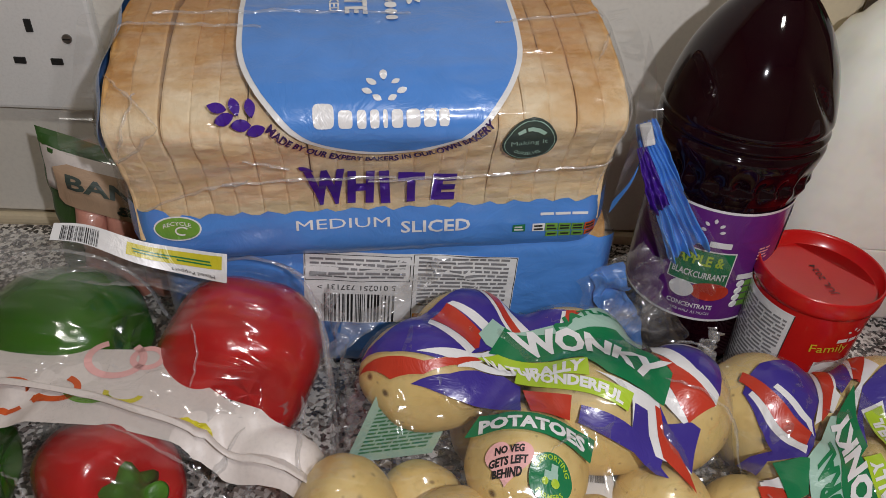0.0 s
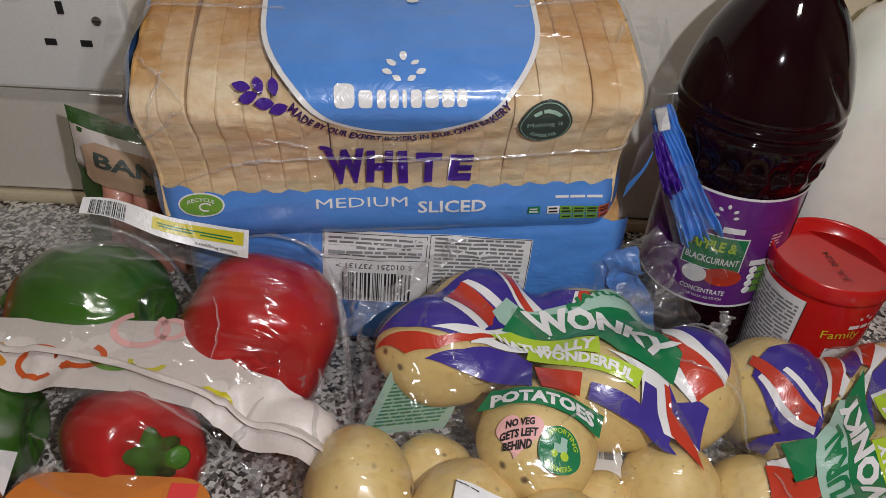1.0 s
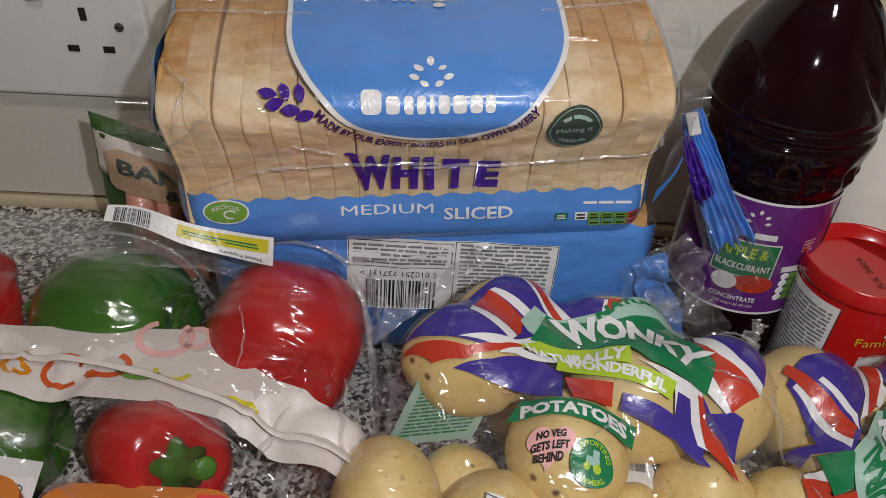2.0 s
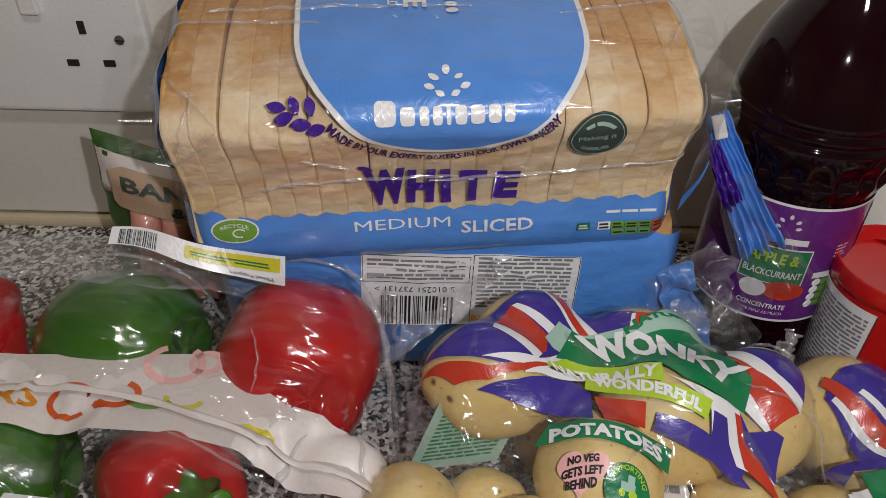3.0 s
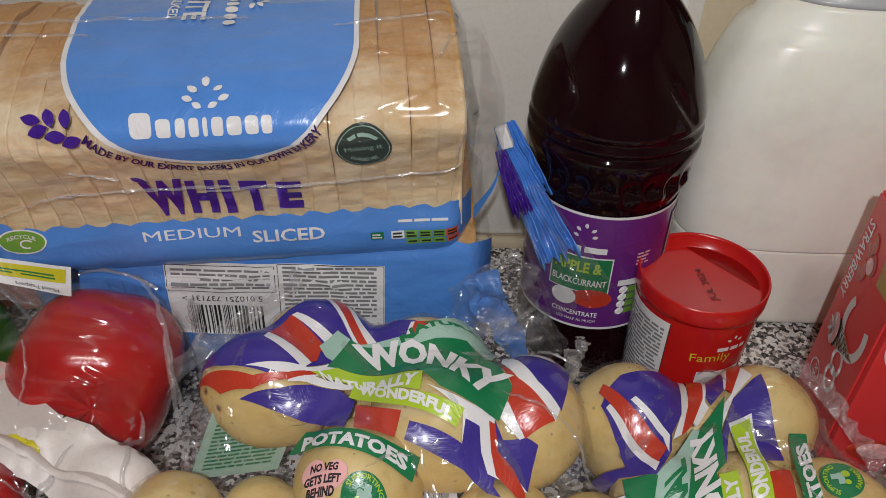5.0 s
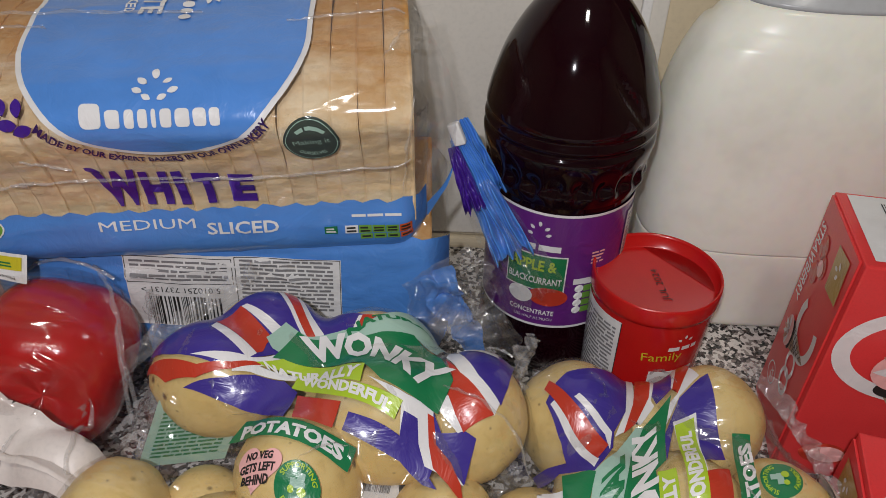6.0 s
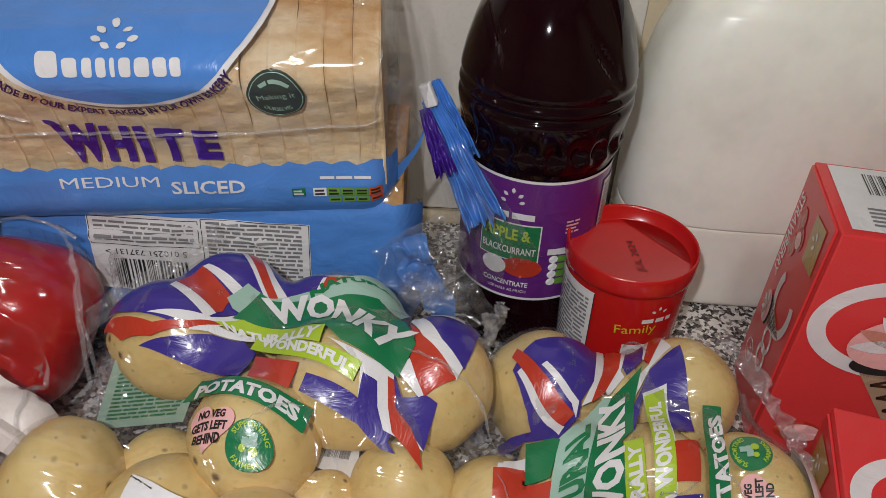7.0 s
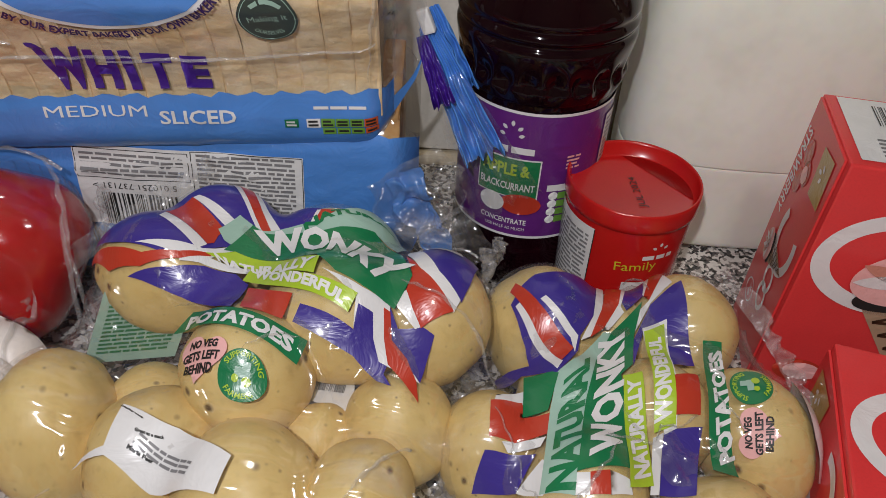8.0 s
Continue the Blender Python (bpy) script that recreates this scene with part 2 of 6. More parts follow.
# ---- building blocks ----
def part(name, shape, material, parent=None, label="", smooth=False):
    """Links a bmesh or a mesh as one object."""
    if isinstance(shape, bmesh.types.BMesh):
        me = bpy.data.meshes.new(name)
        shape.to_mesh(me)
        shape.free()
    else:
        me = shape
    for m in (material if isinstance(material, (list, tuple)) else [material]):
        me.materials.append(m)
    if smooth:
        me.shade_smooth()
    ob = new(name, me)
    if parent:
        ob.parent = parent
    if label:
        ob["label"] = label
    return ob


def thing(name, where, label, category, group="", kind=""):
    ob = new(name)
    ob.empty_display_size = 0.01
    ob.matrix_world = where
    return tagged(ob, label, category, group, kind)


def box(w, d, h, bevel=0.0, centre=(0, 0, 0)):
    bm = bmesh.new()
    bmesh.ops.create_cube(bm, size=1.0, matrix=Matrix.Translation(centre) @ Matrix.Diagonal((w, d, h, 1)))
    if bevel:
        bmesh.ops.bevel(bm, geom=bm.edges[:], offset=bevel, segments=2, affect="EDGES", profile=0.6)
    return bm


def lathe(profile, n=64, squash=None):
    """A turned body from (radius, height) pairs; squash(angle, r, z) may change the radius."""
    bm = bmesh.new()
    rings = []
    for r, z in profile:
        ring = []
        for i in range(n):
            a = 2 * math.pi * i / n
            q = squash(a, r, z) if squash else r
            ring.append(bm.verts.new((q * math.cos(a), q * math.sin(a), z)))
        rings.append(ring)
    for a, b in zip(rings, rings[1:]):
        for i in range(n):
            bm.faces.new((a[i], a[(i + 1) % n], b[(i + 1) % n], b[i]))
    bm.faces.new(rings[0][::-1])
    bm.faces.new(rings[-1])
    return bm


def sheet(at, us, vs):
    """A grid whose point (u, v) lies at at(u, v)."""
    bm = bmesh.new()
    g = [[bm.verts.new(at(u, v)) for v in vs] for u in us]
    for i in range(len(us) - 1):
        for j in range(len(vs) - 1):
            bm.faces.new((g[i][j], g[i + 1][j], g[i + 1][j + 1], g[i][j + 1]))
    return bm


def steps(a, b, n):
    return [a + (b - a) * i / n for i in range(n + 1)]


def curve_through(pts, n):
    """Points on a smooth line through pts."""
    out = []
    for i in range(len(pts) - 1):
        p = [Vector(pts[max(0, min(len(pts) - 1, i + k))]) for k in (-1, 0, 1, 2)]
        for k in range(n):
            s = k / n
            out.append(0.5 * (2 * p[1] + (p[2] - p[0]) * s + (2 * p[0] - 5 * p[1] + 4 * p[2] - p[3]) * s * s + (3 * p[1] - p[0] - 3 * p[2] + p[3]) * s ** 3))
    return out + [Vector(pts[-1])]


# flat shapes for print
def poly(*pts):
    bm = bmesh.new()
    bm.faces.new([bm.verts.new((x, y, 0)) for x, y in pts])
    return bm


def rect(w, h, x=0.0, y=0.0):
    return poly((x - w / 2, y - h / 2), (x + w / 2, y - h / 2), (x + w / 2, y + h / 2), (x - w / 2, y + h / 2))


def ellipse(rx, ry, x=0.0, y=0.0, n=40):
    return poly(*[(x + rx * math.cos(2 * math.pi * i / n), y + ry * math.sin(2 * math.pi * i / n)) for i in range(n)])


def ring(rx, ry, w, n=48, a0=0.0, a1=2 * math.pi):
    bm = bmesh.new()
    prev = None
    for i in range(n + 1):
        a = a0 + (a1 - a0) * i / n
        pair = [bm.verts.new((k * math.cos(a), q * math.sin(a), 0)) for k, q in ((rx, ry), (rx - w, ry - w))]
        if prev:
            bm.faces.new((prev[0], pair[0], pair[1], prev[1]))
        prev = pair
    return bm


def leaf(length, width, x=0.0, y=0.0, turn=0.0, n=10):
    c, s = math.cos(turn), math.sin(turn)
    side = [(length * (i / n - 0.5), width / 2 * math.sin(math.pi * i / n) ** 0.8) for i in range(n + 1)]
    pts = side + [(a, -b) for a, b in side[-2:0:-1]]
    return poly(*[(x + a * c - b * s, y + a * s + b * c) for a, b in pts])


def pill(w, h, n=24):
    """A rounded block, for names that are drawn as plain shapes."""
    pts = []
    for i in range(n):
        a = 2 * math.pi * i / n
        c, q = math.cos(a), math.sin(a)
        pts.append((math.copysign(abs(c) ** 0.5, c) * w / 2, math.copysign(abs(q) ** 0.5, q) * h / 2))
    return poly(*pts)


def joined(*shapes):
    bm = bmesh.new()
    for s in shapes:
        me = bpy.data.meshes.new("joined")
        s.to_mesh(me)
        s.free()
        bm.from_mesh(me)
        bpy.data.meshes.remove(me)
    return bm


def words(text, width=None, height=None, bold=0.0, spacing=1.0):
    """Lettering as a flat mesh, centred, scaled to the width or the height that is given."""
    data = bpy.data.curves.new("words", "FONT")
    data.body, data.size, data.resolution_u, data.offset, data.space_character = text, 1.0, 2, bold, spacing
    ob = new("words", data)
    bpy.context.view_layer.update()
    me = bpy.data.meshes.new_from_object(ob.evaluated_get(bpy.context.evaluated_depsgraph_get()))
    bpy.data.objects.remove(ob)
    bpy.data.curves.remove(data)
    bm = bmesh.new()
    bm.from_mesh(me)
    bpy.data.meshes.remove(me)
    bmesh.ops.remove_doubles(bm, verts=bm.verts, dist=1e-5)
    xs, ys = [v.co.x for v in bm.verts], [v.co.y for v in bm.verts]
    w, h = max(xs) - min(xs), max(ys) - min(ys)
    sx = width / w if width else height / h
    sy = height / h if height else sx
    for v in bm.verts:
        v.co = ((v.co.x - min(xs) - w / 2) * sx, (v.co.y - min(ys) - h / 2) * sy, 0)
    return bm


def bars(w, h, lines, gap=0.45, seed=1):
    """Unreadable small print: rows of plain bars."""
    r = random.Random(seed)
    pitch = h / lines
    made = []
    for i in range(lines):
        y = h / 2 - (i + 0.5) * pitch
        x = -w / 2
        while x < w / 2 - pitch * 0.5:
            k = min(r.uniform(1.2, 4.5) * pitch, w / 2 - x)
            made.append(rect(k, pitch * (1 - gap), x + k / 2, y))
            x += k + pitch * 0.4
    return joined(*made)


def barcode(w, h, seed=2):
    r = random.Random(seed)
    made, x = [], -w / 2
    unit = w / 95
    while x < w / 2 - unit:
        k = r.choice((1, 1, 2, 3)) * unit
        made.append(rect(min(k, w / 2 - x), h, x + min(k, w / 2 - x) / 2))
        x += k + r.choice((1, 1, 2, 3)) * unit
    return joined(*made)


def put(x, y, turn=0.0, sx=1.0, sy=1.0):
    c, s = math.cos(radians(turn)), math.sin(radians(turn))
    return lambda a, b: (x + sx * a * c - sy * b * s, y + sx * a * s + sy * b * c)


def decal(name, flat, where, onto, lift, material, parent, cell=0.006, label=""):
    """Print: a flat shape, moved by where(x, y) and laid onto a surface, lift metres above it."""
    xs, ys = [v.co.x for v in flat.verts], [v.co.y for v in flat.verts]
    for axis, lo, hi in ((0, min(xs), max(xs)), (1, min(ys), max(ys))):
        k = math.floor(lo / cell) + 1
        while k * cell < hi:
            co, no = [0, 0, 0], [0, 0, 0]
            co[axis], no[axis] = k * cell, 1
            bmesh.ops.bisect_plane(flat, geom=flat.verts[:] + flat.edges[:] + flat.faces[:], plane_co=co, plane_no=no)
            k += 1
    bmesh.ops.triangulate(flat, faces=[f for f in flat.faces if len(f.verts) > 4])
    for v in flat.verts:
        v.co = onto(*where(v.co.x, v.co.y), lift)
    return part(name, flat, material, parent, label, smooth=True)


# ---- the kitchen ----
WALL_Y = 0.490


def structure(name, bm, material, label):
    return tagged(part(name, bm, material), label, name.split("_")[0], kind="structure")


structure("worktop", box(2.6, 0.62, 0.04, 0.003, (0, WALL_Y - 0.31, -0.02)), GRANITE, "speckled black and white granite worktop")
structure("wall_north", box(3.0, 0.12, 2.5, 0, (0, WALL_Y + 0.064, 0.34)), CREAM, "cream painted kitchen wall")
structure("wall_south", box(3.0, 0.12, 2.5, 0, (0, -1.9, 0.34)), CREAM, "plain cream kitchen wall")
structure("wall_east", box(0.12, 2.4, 2.5, 0, (1.56, -0.66, 0.34)), CREAM, "plain cream kitchen wall")
structure("wall_west", box(0.12, 2.4, 2.5, 0, (-1.56, -0.66, 0.34)), CREAM, "plain cream kitchen wall")
structure("ceiling", box(3.2, 2.7, 0.1, 0, (0, -0.66, 1.65)), PANEL, "plain white kitchen ceiling")
structure("floor", box(3.2, 2.7, 0.1, 0, (0, -0.66, -0.96)), DARKWOOD, "dark kitchen floor")
structure("baseboard", box(2.5, 0.5, 0.86, 0.002, (0, WALL_Y - 0.27, -0.475)), PANEL, "white base cabinet front below the worktop")
structure("panel", box(1.50, 0.006, 0.60, 0.001, (0.256 - 0.75, WALL_Y + 0.001, 0.31)), PANEL, "off-white splashback panel on the wall")
structure("trim", box(0.006, 0.004, 0.60, 0.001, (0.242, WALL_Y - 0.004, 0.31)), SOCKET, "slim white edge strip of the splashback panel")
structure("sealant", box(1.50, 0.008, 0.009, 0.003, (-0.494, WALL_Y - 0.004, 0.004)), CREAM, "cream sealant bead along the worktop")
structure("cupboard", box(0.40, 0.03, 0.60, 0.002, (0.49, WALL_Y - 0.016, 0.475)), DARKWOOD, "dark brown wooden cupboard side")


def wall_socket():
    ob = thing("wall_socket", pose(-0.268, WALL_Y - 0.002, 0.145), "white double wall socket with rocker switches", "socket")
    part("face_plate", box(0.160, 0.010, 0.092, 0.0025, (0, -0.005, 0)), SOCKET, ob, smooth=False)
    for x in (-0.035, 0.041):
        # openings are solid black blocks: the shade inside them is in the colour
        for dx, dz, w, h in ((-0.0115, -0.0115, 0.0072, 0.0042), (0.0115, -0.0115, 0.0072, 0.0042), (0, 0.0115, 0.0042, 0.0082)):
            part("pin_slot", box(w, 0.003, h, 0.0003, (x + dx, -0.0095, dz)), BLACK, ob)
    for x in (-0.074, 0.0625):
        s = part("screw", lathe([(0.0001, 0), (0.003, 0), (0.003, 0.001), (0.0001, 0.0014)], 20), METAL, ob, "dull metal screw")
        s.matrix_local = pose(x, -0.0100, 0.004, 90)
        # black bar, coloured as the shaded groove
        part("slot", box(0.0045, 0.0007, 0.0006, 0, (0, 0.0, 0.0016)), BLACK, s)
    for x in (-0.060, 0.014):
        part("rocker_switch", box(0.011, 0.006, 0.020, 0.0012, (x, -0.0115, 0.030)), SOCKET, ob)


wall_socket()


# ---- bread ----
class Profile:
    """The outline of a loaf across its length; v runs along it from the front's foot, up and over to the back."""

    def __init__(self, pts):
        self.p = curve_through(pts, 8)
        self.s = [0.0]
        for a, b in zip(self.p, self.p[1:]):
            self.s.append(self.s[-1] + (b - a).length)
        self.length = self.s[-1]

    def at(self, v):
        v = max(0.0, min(self.length - 1e-6, v))
        i = int(np.searchsorted(self.s, v, side="right")) - 1
        i = min(i, len(self.p) - 2)
        f = (v - self.s[i]) / max(1e-9, self.s[i + 1] - self.s[i])
        d = (self.p[i + 1] - self.p[i]).normalized()
        return self.p[i].lerp(self.p[i + 1], f), Vector((-d.y, d.x))

    def v_of(self, z):
        for i in range(len(self.p) - 1):
            if self.p[i].y <= z <= self.p[i + 1].y:
                return self.s[i] + (z - self.p[i].y) / max(1e-9, self.p[i + 1].y - self.p[i].y) * (self.s[i + 1] - self.s[i])
        return 0.0


CREASES = [((-0.125, 0.030), (-0.050, 0.058), 1.6), ((-0.120, 0.075), (-0.088, 0.040), 1.4), ((-0.060, 0.052), (0.125, 0.044), 1.7), ((-0.125, 0.100), (0.125, 0.128), 1.6), ((-0.110, 0.112), (0.060, 0.106), 1.3),
           ((0.060, 0.090), (0.105, 0.108), 1.4), ((0.085, 0.060), (0.122, 0.035), 1.5), ((-0.030, 0.135), (0.115, 0.150), 1.5), ((0.020, 0.118), (0.058, 0.098), 1.2), ((-0.118, 0.020), (-0.020, 0.026), 1.0), ((-0.125, 0.160), (0.110, 0.175), 1.5)]


def creased(u, v, k=1.0):
    """The uneven lie of a plastic bag, in metres."""
    a = noise.noise((u * 40, v * 55, 3.1 * k))
    b = 1 - abs(noise.noise((u * 24 + v * 30, v * 60 - u * 12, 7.7 * k)))
    c = max(0.0, b - 0.75) / 0.25
    h = 0.0007 * a + 0.0006 * c * c
    wob = 0.003 * noise.noise((u * 18, v * 18, 1.7 * k))
    for (x0, y0), (x1, y1), tall in CREASES:
        dx, dy = x1 - x0, y1 - y0
        n2 = dx * dx + dy * dy
        t = max(0.0, min(1.0, ((u - x0) * dx + (v - y0) * dy) / n2))
        d = math.hypot(u - x0 - t * dx, v - y0 - t * dy) + wob * 0.5
        h += 0.0005 * tall * math.exp(-(d / 0.0016) ** 2) * math.sin(math.pi * min(0.98, max(0.02, t))) ** 0.5
    return h


def wrinkle(ob, onto, a, b, bow=0.0, wide=0.003, tall=0.0012, lift=0.0022, seed=1):
    """A thin pinched fold of clear film from a to b over a surface."""
    a, b = Vector(a), Vector(b)
    side = Vector((a.y - b.y, b.x - a.x)).normalized()
    count = max(8, int((b - a).length / 0.0016))

    def at(u, v):
        w = wide * math.sin(math.pi * u) ** 0.6 * (0.65 + 0.5 * noise.noise((u * 9, seed, 0.5)))
        p = a.lerp(b, u) + side * (bow * math.sin(math.pi * u) + 0.0016 * noise.noise((u * 7, seed, 3.0)) + w * v)
        h = tall * (1 - abs(v)) * (0.6 + 0.7 * noise.noise((u * 14, seed, 7.0)) + 0.4)
        return onto(p.x, p.y, lift + h)

    part("film_wrinkle", sheet(at, steps(0, 1, count), (-1.0, -0.45, 0.0, 0.4, 1.0)), FOLD, ob, "creased clear film", True)


def loaf_slices(ob, outline, half, count, materials):
    """Slices standing side by side; the outline is closed along the back."""
    made = []
    pts = outline
    for k in range(8):
        bm = bmesh.new()
        th = 2 * half / count * 1.002
        r = random.Random(k)
        rings = []
        for x, inset in ((-th / 2, 0.0007), (-th / 2 + 0.0010, 0.0001), (-th / 6, 0), (th / 6, 0), (th / 2 - 0.0010, 0.0001), (th / 2, 0.0007)):
            cy, cz = 0.045, 0.05
            row = []
            for i, p in enumerate(pts):
                d = Vector((p.x - cy, p.y - cz))
                w = 0.0017 * noise.noise((p.x * 55 + x * 30, p.y * 55, k * 3.0)) + 0.0009 * noise.noise((p.x * 170, p.y * 170, k * 5.0 + x * 90))
                q = p - d.normalized() * (inset + w)
                row.append(bm.verts.new((x, q.x, q.y)))
            rings.append(row)
        for a, b in zip(rings, rings[1:]):
            for i in range(len(pts)):
                bm.faces.new((a[i], a[(i + 1) % len(pts)], b[(i + 1) % len(pts)], b[i]))
        bm.faces.new(rings[0])
        bm.faces.new(rings[-1][::-1])
        bmesh.ops.recalc_face_normals(bm, faces=bm.faces)
        me = bpy.data.meshes.new("slice")
        bm.to_mesh(me)
        bm.free()
        for m in materials:
            me.materials.append(m)
        made.append(me)
    r = random.Random(5)
    for i in range(count):
        s = new("slice", made[(i * 5) % 8])
        s.parent = ob
        x = -half + (i + 0.5) * 2 * half / count
        s.matrix_local = pose(x, r.uniform(-0.0003, 0.0013), r.uniform(-0.0034, 0.0002), 0, r.uniform(-0.5, 0.5), r.uniform(-0.6, 0.6))


def upper_loaf():
    ob = thing("bread_loaf", pose(-0.006, 0.343, 0.1125, 0, -1.0, 6.0), "sliced white loaf in a clear and blue bag on another loaf", "bread")
    half = 0.121
    pr = Profile([(0.003, -0.017), (-0.002, -0.010), (-0.003, 0.000), (-0.001, 0.020), (-0.007, 0.040), (-0.014, 0.055), (-0.0180, 0.064), (-0.0165, 0.0715),
                  (-0.009, 0.0775), (0.006, 0.084), (0.030, 0.091), (0.060, 0.095), (0.090, 0.092), (0.106, 0.080), (0.107, 0.05), (0.107, 0.01), (0.100, 0.0)])
    inner = [p + Vector((0.0 if p.x > 0.05 else 0.0016, -0.0014)) for p in pr.p if p.y >= 0.0]
    loaf_slices(ob, inner, half - 0.003, 19, (BREAD,))

    def onto(u, v, h=0.0):
        p, n = pr.at(v)
        e = max(0.0, abs(u) - half + 0.012) / 0.012
        tuck = 0.010 * e * e
        q = p + n * (0.0010 + h + creased(u, v) - tuck)
        return Vector((u, q.x, q.y))

    z = pr.v_of
    part("clear_film", sheet(onto, steps(-half - 0.004, half + 0.004, 190), steps(z(0.0100), pr.length, 190)), FILM, ob, "clear glossy film", True)
    # blue foot of the bag with its ragged edge
    r = random.Random(3)
    top = []
    for i in range(61):
        x = -half - 0.003 + (2 * half + 0.006) * i / 60
        edge = 0.0130 + 0.002 * (i / 60) + 0.0012 * math.sin(i * 1.9) + r.uniform(-0.0006, 0.0006) + (0.004 if i < 6 else 0.0) - 0.0015
        top.append((x, z(edge)))
    decal("blue_foot_print", poly(*([(half + 0.003, 0.0005), (-half - 0.003, 0.0005)] + top)[::-1]), put(0, 0), onto, 0.0006, BLUE, ob, 0.003)
    # blue field that runs over the top
    vb, vq, vt = 0.0740, 0.1400, 0.2450
    for w, lift, m, nm in ((0.0025, 0.0006, WHITE, "white_border_print"), (0.0, 0.0010, BLUE, "blue_field_print")):
        pts = [(0.0640 * math.cos(a) * (1 + w / 0.0640), vq - (vq - vb + w) * math.sin(a)) for a in steps(0, math.pi, 40)]
        decal(nm, poly(*([(0.0660 + w, vt), ] + pts + [(-0.0660 - w, vt)])), put(0.0052, 0), onto, lift * 0.8, m, ob, 0.003)
    # sprig of seven small leaves over a plain name bar
    sx, sv = 0.0045, 0.1055
    for k, (dx, dy, a, s) in enumerate(((0, 0.009, 90, 1.0), (-0.0065, 0.0045, 140, 1.0), (0.0062, 0.0048, 35, 0.8), (-0.009, -0.0005, 155, 0.9), (0.0092, -0.0005, 25, 0.9), (-0.004, -0.0045, 150, 0.8), (0.004, -0.0045, 30, 0.8))):
        decal("small_leaf_print", leaf(0.0058 * s, 0.0034 * s), put(sx + dx * 0.85, sv + dy * 0.9, a), onto, 0.0014, WHITE, ob, 0.002)
    for x, w, hh in ((-0.0265, 0.010, 0.0095), (-0.0165, 0.0068, 0.0068), (-0.009, 0.0045, 0.0068), (-0.003, 0.0045, 0.0068), (0.002, 0.0022, 0.0068), (0.0075, 0.0055, 0.0068), (0.0150, 0.0068, 0.0068), (0.0228, 0.0062, 0.0068), (0.0295, 0.0050, 0.0068)):
        decal("name_shape_print", pill(w * 0.92, hh), put(x * 0.95 + 0.0025, 0.0930 + (hh - 0.0068) / 2), onto, 0.0012, WHITE, ob, 0.003)
    # line of words along the field's edge

    def along(x, y):
        a = x / 0.118 * 1.62
        rx, ry = 0.0685 + y, (vq - vb) + 0.0055 + y
        return (0.0030 + rx * math.sin(a), vq - ry * math.cos(a))

    decal("slogan_print", words("MADE BY OUR EXPERT BAKERS IN OUR OWN BAKERY", 0.118, 0.0044, 0.035), lambda x, y: along(x, -y), onto, 0.0009, NAVY, ob, 0.003)
    # sprig of violet leaves
    for dx, dy, a in ((-0.010, 0.0048, 165), (-0.0015, 0.0055, 110), (0.0062, 0.0048, 100), (-0.0065, -0.0005, 15), (0.0015, -0.0032, 0), (0.0085, -0.0058, 15)):
        decal("violet_leaf_print", leaf(0.0088, 0.0046), put(-0.0592 + dx * 0.86, 0.0945 + dy * 0.85, a), onto, 0.0011, PURPLE, ob, 0.003)
    # WHITE in uneven letters
    for ch, x, w, hh, turn in (("W", -0.0240, 0.0195, 0.0180, 3), ("H", -0.0075, 0.0130, 0.0165, -2), ("I", 0.0042, 0.0048, 0.0165, 2), ("T", 0.0172, 0.0130, 0.0150, 0), ("E", 0.0335, 0.0120, 0.0140, -2)):
        decal("title_letter_print", words(ch, w, hh * 1.42, 0.06), put(x, 0.0465 - 0.045 * x, turn), onto, 0.0008, PURPLE, ob, 0.003)
    decal("title_leaf_print", leaf(0.008, 0.0035), put(-0.0330, 0.0615, 150), onto, 0.0008, PURPLE, ob, 0.003)
    # badge with its ring of words
    decal("badge_print", ellipse(0.0128, 0.0132), put(0.071, 0.0790), onto, 0.0012, BADGE, ob, 0.003)
    decal("badge_ring_print", ring(0.0118, 0.0122, 0.0003), put(0.071, 0.0790), onto, 0.0015, MINT, ob, 0.003)
    decal("badge_words_print", words("Making it", 0.017, 0.0046, 0.0), put(0.071, 0.0790, 8), onto, 0.0015, MINT, ob, 0.003)
    decal("badge_words_print", words("OURSELVES", 0.0125, 0.0022, 0.01), lambda x, y: (0.071 + (0.0092 - y) * math.sin(x / 0.0088), 0.0790 - (0.0082 - y) * math.cos(x / 0.0088)), onto, 0.0015, MINT, ob, 0.003)
    decal("badge_name_print", bars(0.013, 0.0022, 1, 0.2), lambda x, y: (0.071 + (0.0095 + y) * math.sin(x / 0.0088), 0.0790 + (0.0085 + y) * math.cos(x / 0.0088)), onto, 0.0015, MINT, ob, 0.003)
    decal("subtitle_print", words("MEDIUM", 0.047, 0.0056, 0.0), lambda x, y: (x - 0.0170, 0.0238 + y), onto, 0.0014, WHITE, ob, 0.003)
    decal("subtitle_print", words("SLICED", 0.036, 0.0068, 0.02), put(0.0300, 0.0205), onto, 0.0014, WHITE, ob, 0.003)
    # recycling mark
    decal("recycle_mark_print", ellipse(0.0115, 0.0068), put(-0.098, 0.0248), onto, 0.0014, WHITE, ob, 0.003)
    decal("recycle_mark_print", ellipse(0.0107, 0.0060), put(-0.098, 0.0248), onto, 0.0016, LEAFGREEN, ob, 0.003)
    decal("recycle_word_print", words("RECYCLE", 0.015, 0.0022, 0.01), lambda x, y: (-0.098 + x * 0.9, 0.0248 + 0.0030 + y - x * x * 28), onto, 0.0018, WHITE, ob, 0.003)
    decal("recycle_arrow_print", ring(0.0034, 0.0024, 0.0008, 20, 0.5, 5.2), put(-0.096, 0.0248 - 0.0012), onto, 0.0018, WHITE, ob, 0.003)
